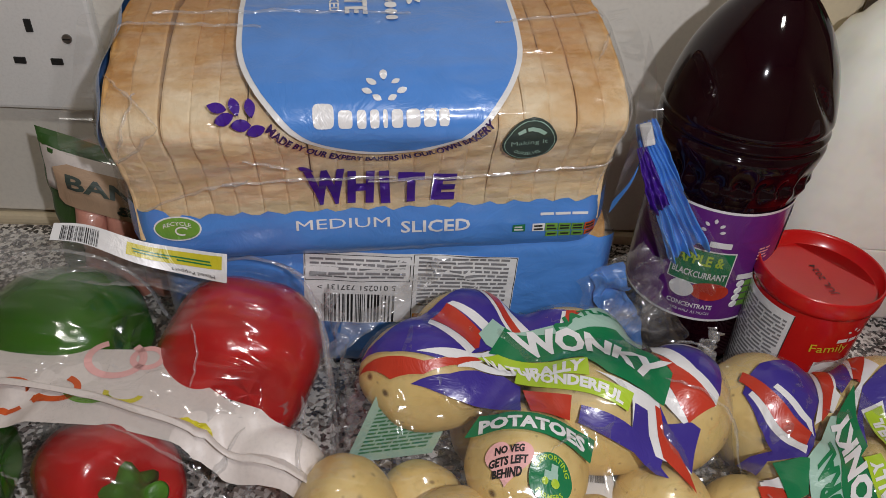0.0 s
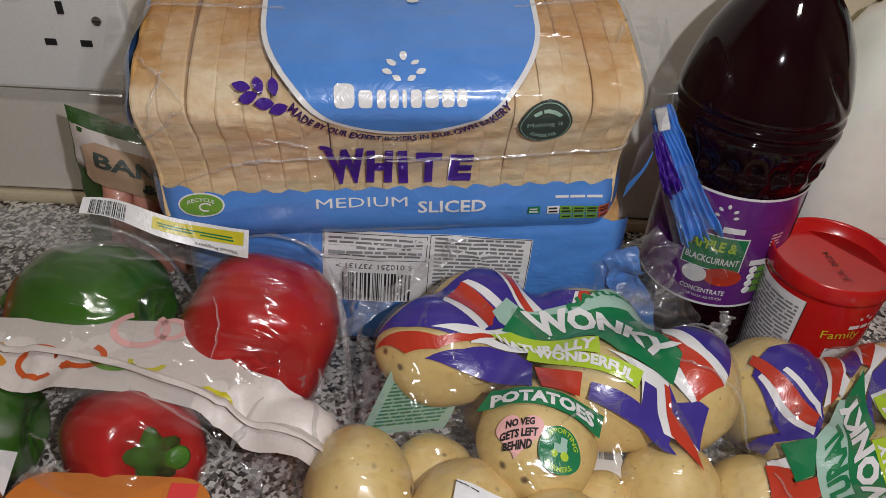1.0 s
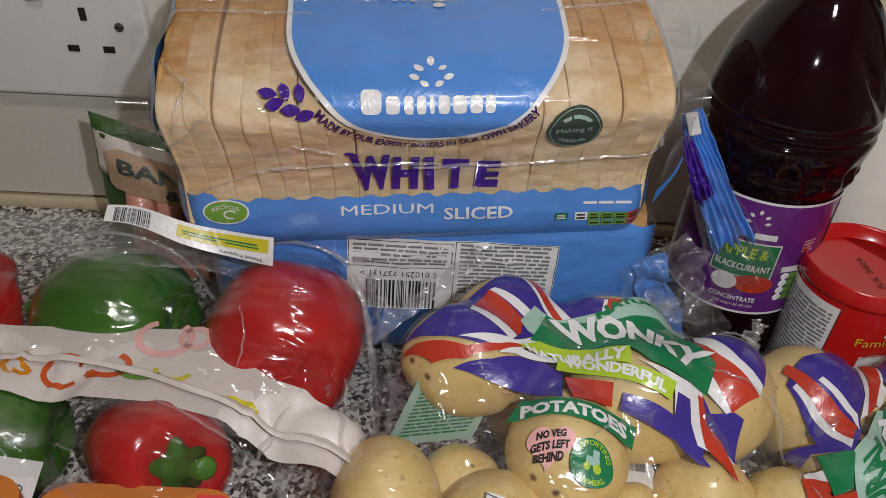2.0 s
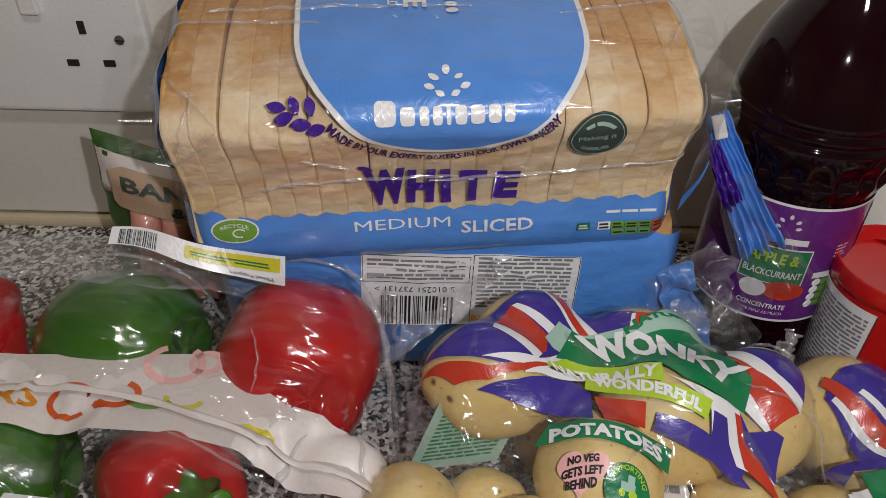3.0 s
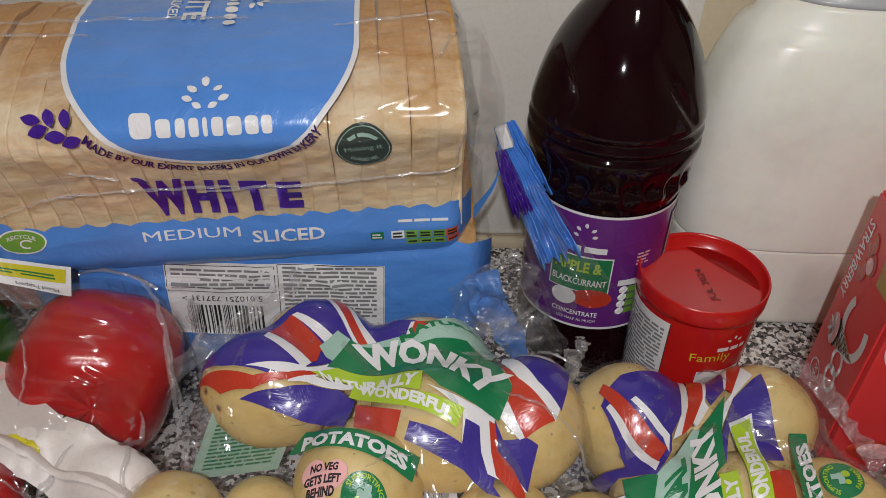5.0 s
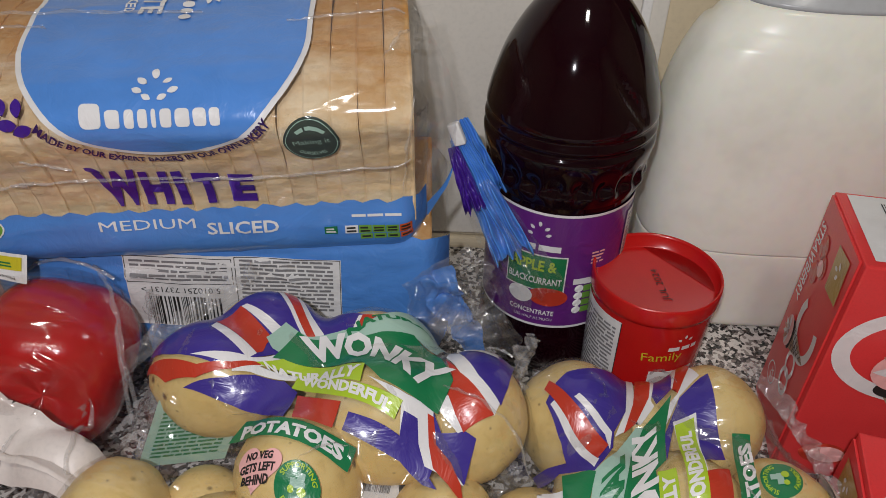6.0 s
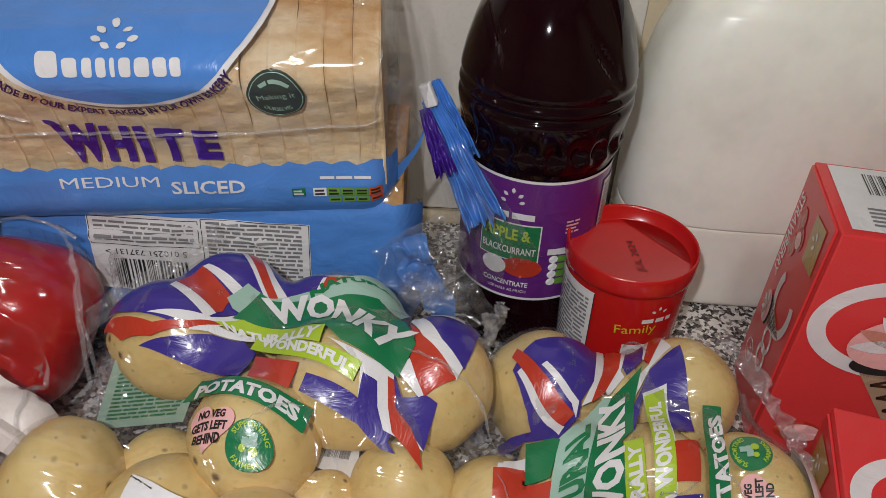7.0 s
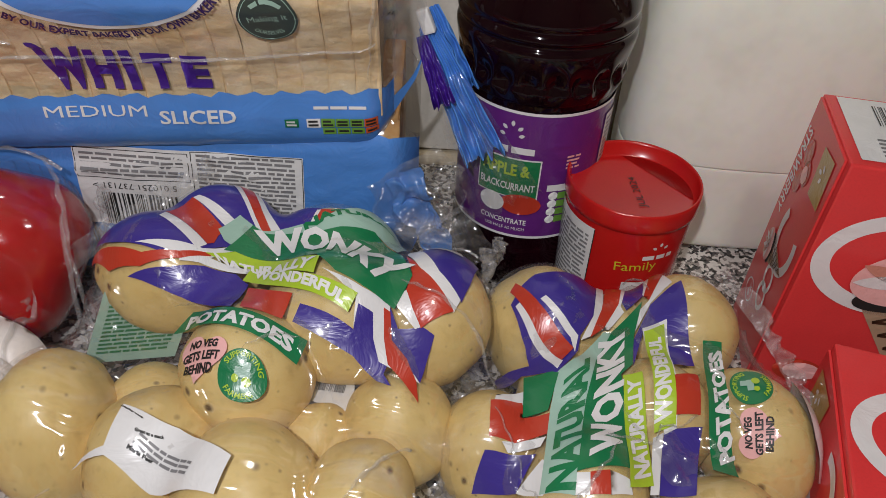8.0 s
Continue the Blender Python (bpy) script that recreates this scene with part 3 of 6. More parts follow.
    # food facts
    decal("claim_box_print", bars(0.026, 0.0022, 1, 0.3, 5), put(0.098, 0.0245), onto, 0.0014, WHITE, ob, 0.003)
    for x, m in ((0.069, GREEN), (0.0795, WHITE), (0.0865, LEAFGREEN), (0.0935, LEAFGREEN), (0.1005, LEAFGREEN), (0.1075, REDINK)):
        decal("food_fact_print", rect(0.0066, 0.0044), put(x + 0.005, 0.0170), onto, 0.0015, m, ob, 0.003)
        decal("food_fact_words_print", bars(0.0050, 0.0036, 2, 0.4, int(x * 1e4)), put(x + 0.005, 0.0170), onto, 0.0017, INK if m is not GREEN else WHITE, ob, 0.003)
    for x, m in ((0.086, LEAFGREEN), (0.093, LEAFGREEN), (0.100, LEAFGREEN), (0.107, REDINK)):
        decal("food_fact_print", rect(0.0064, 0.0030), put(x + 0.006, 0.0128), onto, 0.0015, m, ob, 0.003)
        decal("food_fact_words_print", bars(0.0046, 0.0016, 1, 0.4, int(x * 2e4)), put(x + 0.006, 0.0128), onto, 0.0017, INK, ob, 0.003)
    # pinched folds of the film
    for k, (a, b, bow) in enumerate((((-0.112, 0.036), (-0.060, 0.058), 0.002), ((-0.072, 0.056), (0.010, 0.056), 0.001), ((-0.004, 0.054), (0.116, 0.062), -0.002),
                                     ((-0.119, 0.070), (-0.092, 0.092), 0.001), ((-0.092, 0.092), (-0.117, 0.118), 0.001), ((-0.112, 0.080), (-0.101, 0.104), 0.0),
                                     ((-0.116, 0.148), (-0.050, 0.144), 0.001), ((-0.100, 0.156), (0.020, 0.154), 0.002), ((0.060, 0.146), (0.116, 0.154), -0.001),
                                     ((0.112, 0.040), (0.119, 0.104), 0.001), ((0.105, 0.118), (0.118, 0.144), 0.0), ((-0.060, 0.074), (-0.040, 0.066), 0.0))):
        wrinkle(ob, onto, a, b, bow, 0.0012, 0.0012, 0.0032, k + 1)
    # words on the top, turned along the loaf
    decal("top_title_print", words("WHITE", 0.050, 0.011, 0.03), put(-0.006, 0.1820, -90), onto, 0.0016, WHITE, ob, 0.003)
    decal("top_title_print", words("MEDIUM SLICED", 0.050, 0.0050, 0.02), put(-0.0165, 0.1840, -90), onto, 0.0016, WHITE, ob, 0.003)
    decal("top_name_print", joined(*[ellipse(0.0026, 0.0030, i * 0.0062 - 0.015, 0, n=14) for i in range(6)]), put(0.0110, 0.1700, -90), onto, 0.0016, WHITE, ob, 0.003)
    decal("top_leaf_print", joined(*[leaf(0.005, 0.0028, 0.005 * math.cos(a), 0.005 * math.sin(a), a) for a in (-0.2, 0.6, 1.57, 2.5, 3.3)]), put(0.0215, 0.1740, -90), onto, 0.0016, WHITE, ob, 0.003)

    # the bag's ends: blue at the closed one, clear fins at both
    def end(side, u, v, out):
        p, n = pr.at(pr.length * v)
        c = Vector((0.045, 0.048))
        q = c.lerp(p, u)
        bulge = out * (1 - u ** 6) + 0.003 * noise.noise((q.x * 40, q.y * 40, side))
        return Vector((side * (half - 0.004 + bulge), q.x, q.y))

    part("closed_end", sheet(lambda u, v: end(-1, u, v, 0.007), steps(0.25, 1.0, 24), steps(0.24, 0.98, 60)), BLUE, ob, "blue gusset at the closed end", True)
    part("clear_end", sheet(lambda u, v: end(-1, u, v, 0.009), steps(0.2, 1.0, 20), steps(0.05, 0.98, 60)), FILM, ob, "clear film end", True)
    part("clear_end", sheet(lambda u, v: end(1, u, v, 0.008), steps(0.2, 1.0, 20), steps(0.05, 0.98, 60)), FILM, ob, "clear film end", True)

    def fin(side, u, v):
        p, n = pr.at(0.076 + 0.085 * v)
        q = p + n * (0.001 + 0.004 * u * math.sin(v * 9))
        return Vector((side * (half - 0.002 + u * (0.012 + 0.005 * noise.noise((v * 4, side, 3)))), q.x, q.y))

    for side in (-1, 1):
        part("film_fin", sheet(lambda u, v: fin(side, u, v), steps(0, 1, 12), steps(0, 1, 50)), FILM, ob, "loose clear film", True)


def lower_loaf():
    ob = thing("bread_loaf", pose(0.002, 0.347, 0.001, 0, 0, 3.0), "second sliced white loaf lying on its side, blue base outwards", "bread")
    half = 0.124
    pr = Profile([(0.040, 0.002), (0.014, 0.002), (0.004, 0.008), (0.0, 0.022), (-0.001, 0.055), (0.001, 0.085), (0.005, 0.100), (0.016, 0.107), (0.055, 0.109), (0.100, 0.107), (0.108, 0.09), (0.108, 0.02), (0.10, 0.003)])
    inner = [p + Vector((0.0 if p.x > 0.05 else 0.0030, -0.0012 if p.y > 0.05 else 0.0012)) for p in pr.p]
    loaf_slices(ob, inner, half - 0.006, 19, (BREAD,))

    def onto(u, v, h=0.0):
        p, n = pr.at(v)
        e = max(0.0, abs(u) - half + 0.012) / 0.012
        q = p + n * (0.0008 + h + 1.3 * creased(u, v, 2.0) - 0.012 * e * e)
        return Vector((u, q.x, q.y))

    z = pr.v_of
    part("clear_film", sheet(onto, steps(-half - 0.004, half + 0.004, 70), steps(z(0.094), pr.length, 50)), FILM, ob, "clear glossy film", True)
    r = random.Random(9)
    top = [(x, z(0.099) + 0.0012 * math.sin(i * 2.1) + r.uniform(-0.0006, 0.0006)) for i, x in enumerate(steps(-half - 0.004, half + 0.004, 50))]
    decal("blue_base_print", poly(*([(half + 0.004, 0.012), (-half - 0.004, 0.012)] + top)[::-1]), put(0, 0), onto, 0.0006, BLUE, ob, 0.003)
    # white panel, upside down, with small print and a bar code
    cx, cv = 0.010, z(0.066)
    decal("panel_print", rect(0.1165, 0.048), put(cx, cv, -2), onto, 0.0014, WHITE, ob, 0.003)
    for w, h, x, y in ((0.057, 0.0165, -0.0285, 0.0150), (0.0565, 0.0450, 0.0295, 0.0)):
        for a, b, c, d in ((w, 0.0004, 0, h / 2), (w, 0.0004, 0, -h / 2), (0.0004, h, w / 2, 0), (0.0004, h, -w / 2, 0)):
            decal("panel_line_print", rect(a, b, c, d), put(cx + x, cv + y, -2), onto, 0.0016, INK, ob, 0.003)
    decal("small_print", bars(0.052, 0.0135, 5, 0.5, 11), put(cx - 0.0285, cv + 0.0150, -2), onto, 0.0016, GREYINK, ob, 0.003)
    decal("small_print", bars(0.050, 0.034, 13, 0.45, 12), put(cx + 0.0290, cv + 0.005, -2), onto, 0.0016, GREYINK, ob, 0.003)
    decal("bar_code_print", barcode(0.040, 0.020), put(cx - 0.028, cv - 0.0125, -2), onto, 0.0016, INK, ob, 0.003)
    decal("bar_code_digits_print", words("5 010251 737131 >", 0.043, 0.0036), put(cx - 0.0295, cv + 0.0022, 178), onto, 0.0016, INK, ob, 0.003)
    decal("panel_mark_print", rect(0.009, 0.0035), put(cx + 0.006, cv - 0.0185, -2), onto, 0.0016, AMBER, ob, 0.003)


def bag_tail():
    """The gathered end of the upper bag: a tape clip and a pleated tail."""
    ob = thing("bag_tail", pose(0.131, 0.372, 0.158), "gathered blue tail of the bread bag held by white tape", "bag end")

    def fan(a, b, wa, wb, pleats, depth, seed):
        a, b = Vector(a), Vector(b)
        d = (b - a).normalized()
        side = d.cross(Vector((0, -1, 0.3))).normalized()
        out = side.cross(d)
        def at(u, v):
            w = (wa + (wb - wa) * u ** 0.8) * (v - 0.5)
            f = depth * (0.35 + u) * math.sin(v * pleats * math.pi * 2 + seed + 2.5 * noise.noise((v * 3, u * 5, seed))) + 0.005 * u * noise.noise((v * 6, u * 7, seed))
            rag = 1.0 + 0.10 * noise.noise((v * 7, seed, 0)) * u
            return a + (b - a) * u * rag + side * w + out * f
        return sheet(at, steps(0, 1, 24), steps(0, 1, 80))

    part("blue_tail", fan((0.0, -0.004, -0.002), (0.032, -0.024, -0.060), 0.008, 0.022, 5.5, 0.0021, 1), BLUE, ob, smooth=True)
    part("violet_print", fan((-0.002, -0.0070, -0.006), (0.011, -0.022, -0.034), 0.005, 0.011, 3.5, 0.0016, 4), PURPLE, ob, smooth=True)
    part("blue_tail", fan((0.000, 0.002, 0.004), (0.018, -0.004, -0.036), 0.011, 0.020, 5, 0.0025, 7), BLUE, ob, smooth=True)
    part("clear_tail", fan((0.010, -0.014, -0.024), (0.046, -0.032, -0.084), 0.016, 0.038, 2.5, 0.0022, 2), FILM, ob, smooth=True)

    def end_film(u, v):
        a = Vector((-0.014, -0.026 + 0.010 * abs(2 * v - 1), 0.058 - 0.100 * v))
        b = Vector((0.0, -0.004, 0.004 - 0.008 * v))
        return a.lerp(b, u) + Vector((0.004 * math.sin(math.pi * u), 0.0022 * math.sin(v * 16) * u, 0.002 * noise.noise((v * 6, u * 3, 1))))

    part("gather", sheet(end_film, steps(0, 1, 20), steps(0, 0.92, 60)), FILM, ob, "clear film drawn together", True)
    part("blue_gather", sheet(end_film, steps(0, 1, 20), steps(0.92, 1, 12)), BLUE, ob, smooth=True)
    clip = part("tape_clip", box(0.0062, 0.004, 0.012, 0.001), WHITE, ob, "white paper tape")
    clip.matrix_local = pose(0.0, -0.006, 0.001, 0, -22, -10)
    low = thing("bag_tail", pose(0.137, 0.352, 0.055), "crumpled clear and blue end of the lower bread bag", "bag end")

    def crumple(a, b, w, seed):
        a, b = Vector(a), Vector(b)
        side = (b - a).cross(Vector((0, -1, 0.3))).normalized()
        def at(u, v):
            q = a.lerp(b, u) + side * w * (v - 0.5) * (0.5 + 0.6 * math.sin(1.2 + 2 * u))
            k = 0.007 * math.sin(math.pi * min(1, u * 1.2)) + 0.003
            return q + Vector([k * noise.noise((q.x * 75 + 9 * i, q.y * 75, q.z * 75 + seed)) + 0.4 * k * noise.noise((q.x * 190, q.y * 190 + 5 * i, q.z * 190 + seed)) for i in range(3)])
        return sheet(at, steps(0, 1, 44), steps(0, 1, 44))

    part("clear_tail", crumple((-0.016, -0.004, 0.034), (0.024, -0.016, -0.022), 0.040, 5), FILM, low, smooth=True)
    part("clear_tail", crumple((-0.012, -0.010, 0.010), (0.030, -0.020, -0.010), 0.034, 8), FILM, low, smooth=True)
    part("blue_tail", crumple((-0.016, 0.002, 0.026), (0.010, -0.006, -0.030), 0.018, 6), BLUE, low, smooth=True)


upper_loaf()
lower_loaf()
bag_tail()


# ---- drink bottle, gravy tub, milk, boxes ----
def round_onto(radius_at):
    """Lays print round an upright body: u is the angle in degrees from the front, v the height."""
    def onto(u, v, h=0.0):
        r = radius_at(v) + h
        a = radians(u - 90)
        return Vector((r * math.cos(a), r * math.sin(a), v))
    return onto


def drink_bottle():
    ob = thing("drink_bottle", pose(0.190, 0.393, 0.0005), "dark blackcurrant squash bottle with a purple label", "bottle")
    pts = [(0.030, 0.0), (0.037, 0.003), (0.0405, 0.012), (0.0412, 0.030), (0.0400, 0.040), (0.0400, 0.080), (0.0400, 0.121), (0.0412, 0.125), (0.0425, 0.131), (0.0415, 0.136), (0.0440, 0.144),
           (0.0452, 0.152), (0.0437, 0.1555), (0.0450, 0.159), (0.0436, 0.1625), (0.0444, 0.166), (0.0434, 0.172), (0.0412, 0.181), (0.0365, 0.195), (0.0290, 0.209), (0.0215, 0.219), (0.0160, 0.225), (0.0128, 0.229), (0.0125, 0.238)]

    def dent(a, r, z):
        grip = 0.0018 * math.sin(a * 22) * math.exp(-((z - 0.135) / 0.006) ** 2)
        s = (a - radians(-62)) * 0.045 + (z - 0.188) * 0.75
        along = math.exp(-((z - 0.185) / 0.014) ** 2) * math.exp(-((a + radians(62)) / 0.6) ** 2) if a < 3.2 else math.exp(-((z - 0.185) / 0.014) ** 2) * math.exp(-((a - 2 * math.pi + radians(62)) / 0.6) ** 2)
        if a > 3.2:
            s = (a - 2 * math.pi + radians(62)) * 0.045 + (z - 0.188) * 0.75
        return r + grip - 0.0034 * along * math.exp(-(s / 0.0035) ** 2)

    prof = [(p.x, p.y) for p in curve_through(pts, 6)]
    part("body", lathe(prof, 128, dent), SQUASH, ob, "dark drink in clear plastic", True)
    part("neck_ring", lathe([(0.0125, 0.229), (0.0165, 0.230), (0.0165, 0.233), (0.0125, 0.234)], 48), SQUASH, ob, smooth=False)
    part("cap", lathe([(0.0145, 0.2345), (0.0148, 0.236), (0.0148, 0.248), (0.0135, 0.250)], 48, lambda a, r, z: r + 0.0003 * math.sin(a * 40)), BLACK, ob, "dark screw cap")
    zs, rs = [p[1] for p in prof], [p[0] for p in prof]
    onto = round_onto(lambda z: float(np.interp(z, zs, rs)))
    k = math.degrees(1 / 0.0405)
    wrap = lambda cu, cv: (lambda x, y: (cu + x * k, cv + y))
    lab = part("label", sheet(lambda u, v: onto(u, v, 0.0004), steps(-180, 180, 90), steps(0.043, 0.1205, 12)), LABELPURPLE, ob, "purple printed label", True)
    for v in (0.0435, 0.1200):
        part("white_line_print", sheet(lambda u, w: onto(u, v + w, 0.0007), steps(-180, 180, 90), steps(-0.0008, 0.0008, 1)), WHITE, lab, "", True)
    for dx, dy, a in ((0, 0.005, 90), (-0.004, 0.0025, 140), (0.004, 0.0025, 40), (-0.005, -0.0015, 160), (0.005, -0.0015, 20)):
        decal("small_leaf_print", leaf(0.0034, 0.002), (lambda x, y, dx=dx, dy=dy, a=a: ((put(dx, dy, a)(x, y)[0]) * k - 20, 0.1085 + put(dx, dy, a)(x, y)[1])), onto, 0.0009, WHITE, lab)
    decal("name_shape_print", bars(0.022, 0.0042, 1, 0.1, 3), wrap(-18, 0.0985), onto, 0.0009, WHITE, lab)
    decal("green_box_print", rect(0.034, 0.0245), wrap(-20, 0.0815), onto, 0.0008, WHITE, lab, 0.004)
    decal("green_box_print", rect(0.0325, 0.0230), wrap(-20, 0.0815), onto, 0.0010, GREEN, lab, 0.004)
    decal("flavour_print", words("APPLE &", 0.026, 0.0072, 0.03), wrap(-22, 0.0868), onto, 0.0013, LIME, lab, 0.004)
    decal("flavour_print", words("BLACKCURRANT", 0.030, 0.0046, 0.02), wrap(-20, 0.0765), onto, 0.0013, WHITE, lab, 0.004)
    decal("fruit_print", ellipse(0.011, 0.0065), wrap(-8, 0.0655), onto, 0.0012, FLAGRED, lab, 0.004)
    decal("fruit_print", ellipse(0.007, 0.006), wrap(-30, 0.0645), onto, 0.0013, WHITE, lab, 0.004)
    decal("strength_print", words("CONCENTRATE", 0.026, 0.0034, 0.02), wrap(-20, 0.0535), onto, 0.0010, WHITE, lab, 0.004)
    decal("small_print", words("USE HALF AS MUCH", 0.022, 0.0020), wrap(-18, 0.0488), onto, 0.0010, WHITE, lab, 0.004)
    for i in range(5):
        decal("food_fact_print", ellipse(0.0026, 0.0026, n=16) if i < 4 else rect(0.008, 0.004), wrap(16, 0.056 + i * 0.0052), onto, 0.0009, WHITE, lab)
        decal("food_fact_print", rect(0.0065, 0.0043), wrap(24, 0.056 + i * 0.0052), onto, 0.0010, LEAFGREEN if i < 4 else WHITE, lab)
    decal("small_print", bars(0.008, 0.009, 4, 0.5, 21), wrap(28, 0.092), onto, 0.0009, PINK, lab)
    decal("back_panel_print", rect(0.022, 0.060), wrap(72, 0.083), onto, 0.0009, WHITE, lab, 0.004)
    decal("small_print", bars(0.019, 0.056, 20, 0.5, 22), wrap(72, 0.083), onto, 0.0011, GREYINK, lab, 0.008)


def gravy_tub():
    ob = thing("gravy_tub", pose(0.2395, 0.3475, 0.0005, 0, 0, 0), "round red plastic gravy tub with a translucent lid", "tub")
    r = lambda z: 0.0300 + 0.0030 * z / 0.088
    part("body", lathe([(0.028, 0), (0.0295, 0.001), (0.0300, 0.004), (0.0326, 0.080), (0.0326, 0.082)], 96), TUBRED, ob, smooth=True)
    lid = part("lid", lathe([(0.0326, 0.0800), (0.0336, 0.0805), (0.0340, 0.083), (0.0340, 0.0905), (0.0336, 0.0918), (0.0330, 0.0918), (0.0322, 0.0905), (0.0318, 0.0840), (0.0300, 0.0832), (0.0001, 0.0832)], 96), TUBRED, ob, "red lid with a sunken middle", True)
    # raised crescent at the lid's edge
    pts = []
    a0, a1 = radians(-12), radians(92)
    for a in steps(a0, a1, 24):
        pts.append((0.0312 * math.cos(a), 0.0312 * math.sin(a)))
    bm = poly(*pts)
    bmesh.ops.solidify(bm, geom=bm.faces[:], thickness=0.0045)
    for v in bm.verts:
        v.co.z += 0.0836
    part("tab", bm, TUBRED, lid)
    decal("date_print", words("JUL 2024", 0.026, 0.0050), put(0.003, -0.002, 96), lambda u, v, h: Vector((u, v, 0.0833 + h)), 0.0003, BLACK, lid)
    onto = round_onto(r)
    k = math.degrees(1 / 0.032)
    wrap = lambda cu, cv, t=0: (lambda x, y: (cu + put(0, 0, t)(x, y)[0] * k, cv + put(0, 0, t)(x, y)[1]))
    lab = part("label", sheet(lambda u, v: onto(u, v, 0.0003), steps(-112, -38, 24), steps(0.008, 0.0765, 8)), WHITE, ob, "white panel of small print", True)
    decal("small_print", bars(0.036, 0.060, 22, 0.5, 31), wrap(-75, 0.042), onto, 0.0006, GREYINK, lab, 0.006)
    for du, w, h in ((-112, 0.0005, 0.0685), (-39, 0.0005, 0.0685)):
        decal("panel_line_print", rect(w, h), wrap(du + 1, 0.0422), onto, 0.0006, INK, lab)
    for dx, dy, a in ((0, 0.003, 90), (-0.003, 0.001, 140), (0.003, 0.001, 40)):
        decal("small_leaf_print", leaf(0.0026, 0.0016), (lambda x, y, dx=dx, dy=dy, a=a: (22 + put(dx, dy, a)(x, y)[0] * k, 0.0700 + put(dx, dy, a)(x, y)[1])), onto, 0.0006, WHITE, ob)
    decal("name_shape_print", bars(0.016, 0.0030, 1, 0.1, 4), wrap(22, 0.0650), onto, 0.0006, WHITE, ob)
    decal("family_word_print", words("Family", 0.021, 0.0075, 0.0), wrap(4, 0.0585, 4), onto, 0.0006, YELLOW, ob, 0.004)
    decal("title_print", bars(0.030, 0.010, 1, 0.1, 44), wrap(22, 0.044), onto, 0.0006, WHITE, ob, 0.004)


def milk_bottle():
    ob = thing("milk_bottle", pose(0.338, 0.444, 0.0005), "large translucent plastic bottle nearly full of milk", "milk")
    pts = [(0.064, 0.0), (0.082, 0.004), (0.088, 0.014), (0.089, 0.050), (0.0892, 0.062), (0.0880, 0.065), (0.0892, 0.068), (0.089, 0.110), (0.0860, 0.150), (0.078, 0.178), (0.066, 0.199), (0.051, 0.213), (0.036, 0.222), (0.021, 0.229), (0.019, 0.246)]
    prof = [(p.x, p.y) for p in curve_through(pts, 6)]

    def square(a, r, z):
        c, s = abs(math.cos(a)), abs(math.sin(a))
        k = 3.2 if z < 0.19 else 2.4
        q = 1.0 / ((c ** k + (s / 0.50) ** k) ** (1 / k))
        pinch = 1 - 0.06 * math.exp(-((z - 0.120) / 0.03) ** 2) * math.exp(-((a - 3.93) / 0.35) ** 2)
        return r * q * pinch

    level = 0.208
    low = [q for q in prof if q[1] <= level]
    high = [low[-1]] + [q for q in prof if q[1] > level]
    part("body", lathe(low, 120, square), MILK, ob, "milk-filled lower part", True)
    part("headspace", lathe(high, 120, square), HAZE, ob, "hazy empty shoulder above the milk", True)
    part("cap", lathe([(0.0205, 0.240), (0.021, 0.242), (0.021, 0.256), (0.0195, 0.258)], 48, lambda a, r, z: r + 0.0003 * math.sin(a * 44)), GREEN, ob, "green screw cap")


def flat_onto(origin, right, up):
    o, r, u = Vector(origin), Vector(right).normalized(), Vector(up).normalized()
    n = r.cross(u)
    return lambda a, b, h=0.0: o + r * a + u * b + n * h


def cone_art(face, where, size, parent):
    """A printed ice-cream cone: wafer, dark rim and swirls."""
    def w(x, y):
        return where(x * size, y * size)
    decal("wafer_print", poly((-0.36, -0.1), (0.0, -1.25), (0.36, -0.1)), w, face, 0.0004, KRAFT, parent, 0.2)
    for i in range(7):
        for s in (-1, 1):
            y = -0.16 - i * 0.15
            half = max(0.02, 0.36 * (1.25 + y) / 1.15 - 0.03)
            decal("wafer_line_print", poly((-half, y), (-half, y + 0.03), (half, y + 0.03 + s * 0.12), (half, y + s * 0.12)), w, face, 0.0006, DARKWOOD, parent, 0.4)
    decal("rim_print", ellipse(0.42, 0.15, 0, -0.06), w, face, 0.0007, BLACK, parent, 0.4)
    decal("cream_print", ellipse(0.44, 0.27, 0, 0.12), w, face, 0.0009, PINK, parent, 0.4)
    for i, a in enumerate(range(10, 175, 27)):
        decal("swirl_print", leaf(0.46, 0.13, 0.20 * math.cos(radians(a)), 0.10 + 0.14 * math.sin(radians(a)), radians(a)), w, face, 0.0012, WHITE if i % 2 == 0 else SAUSAGE, parent, 0.4)


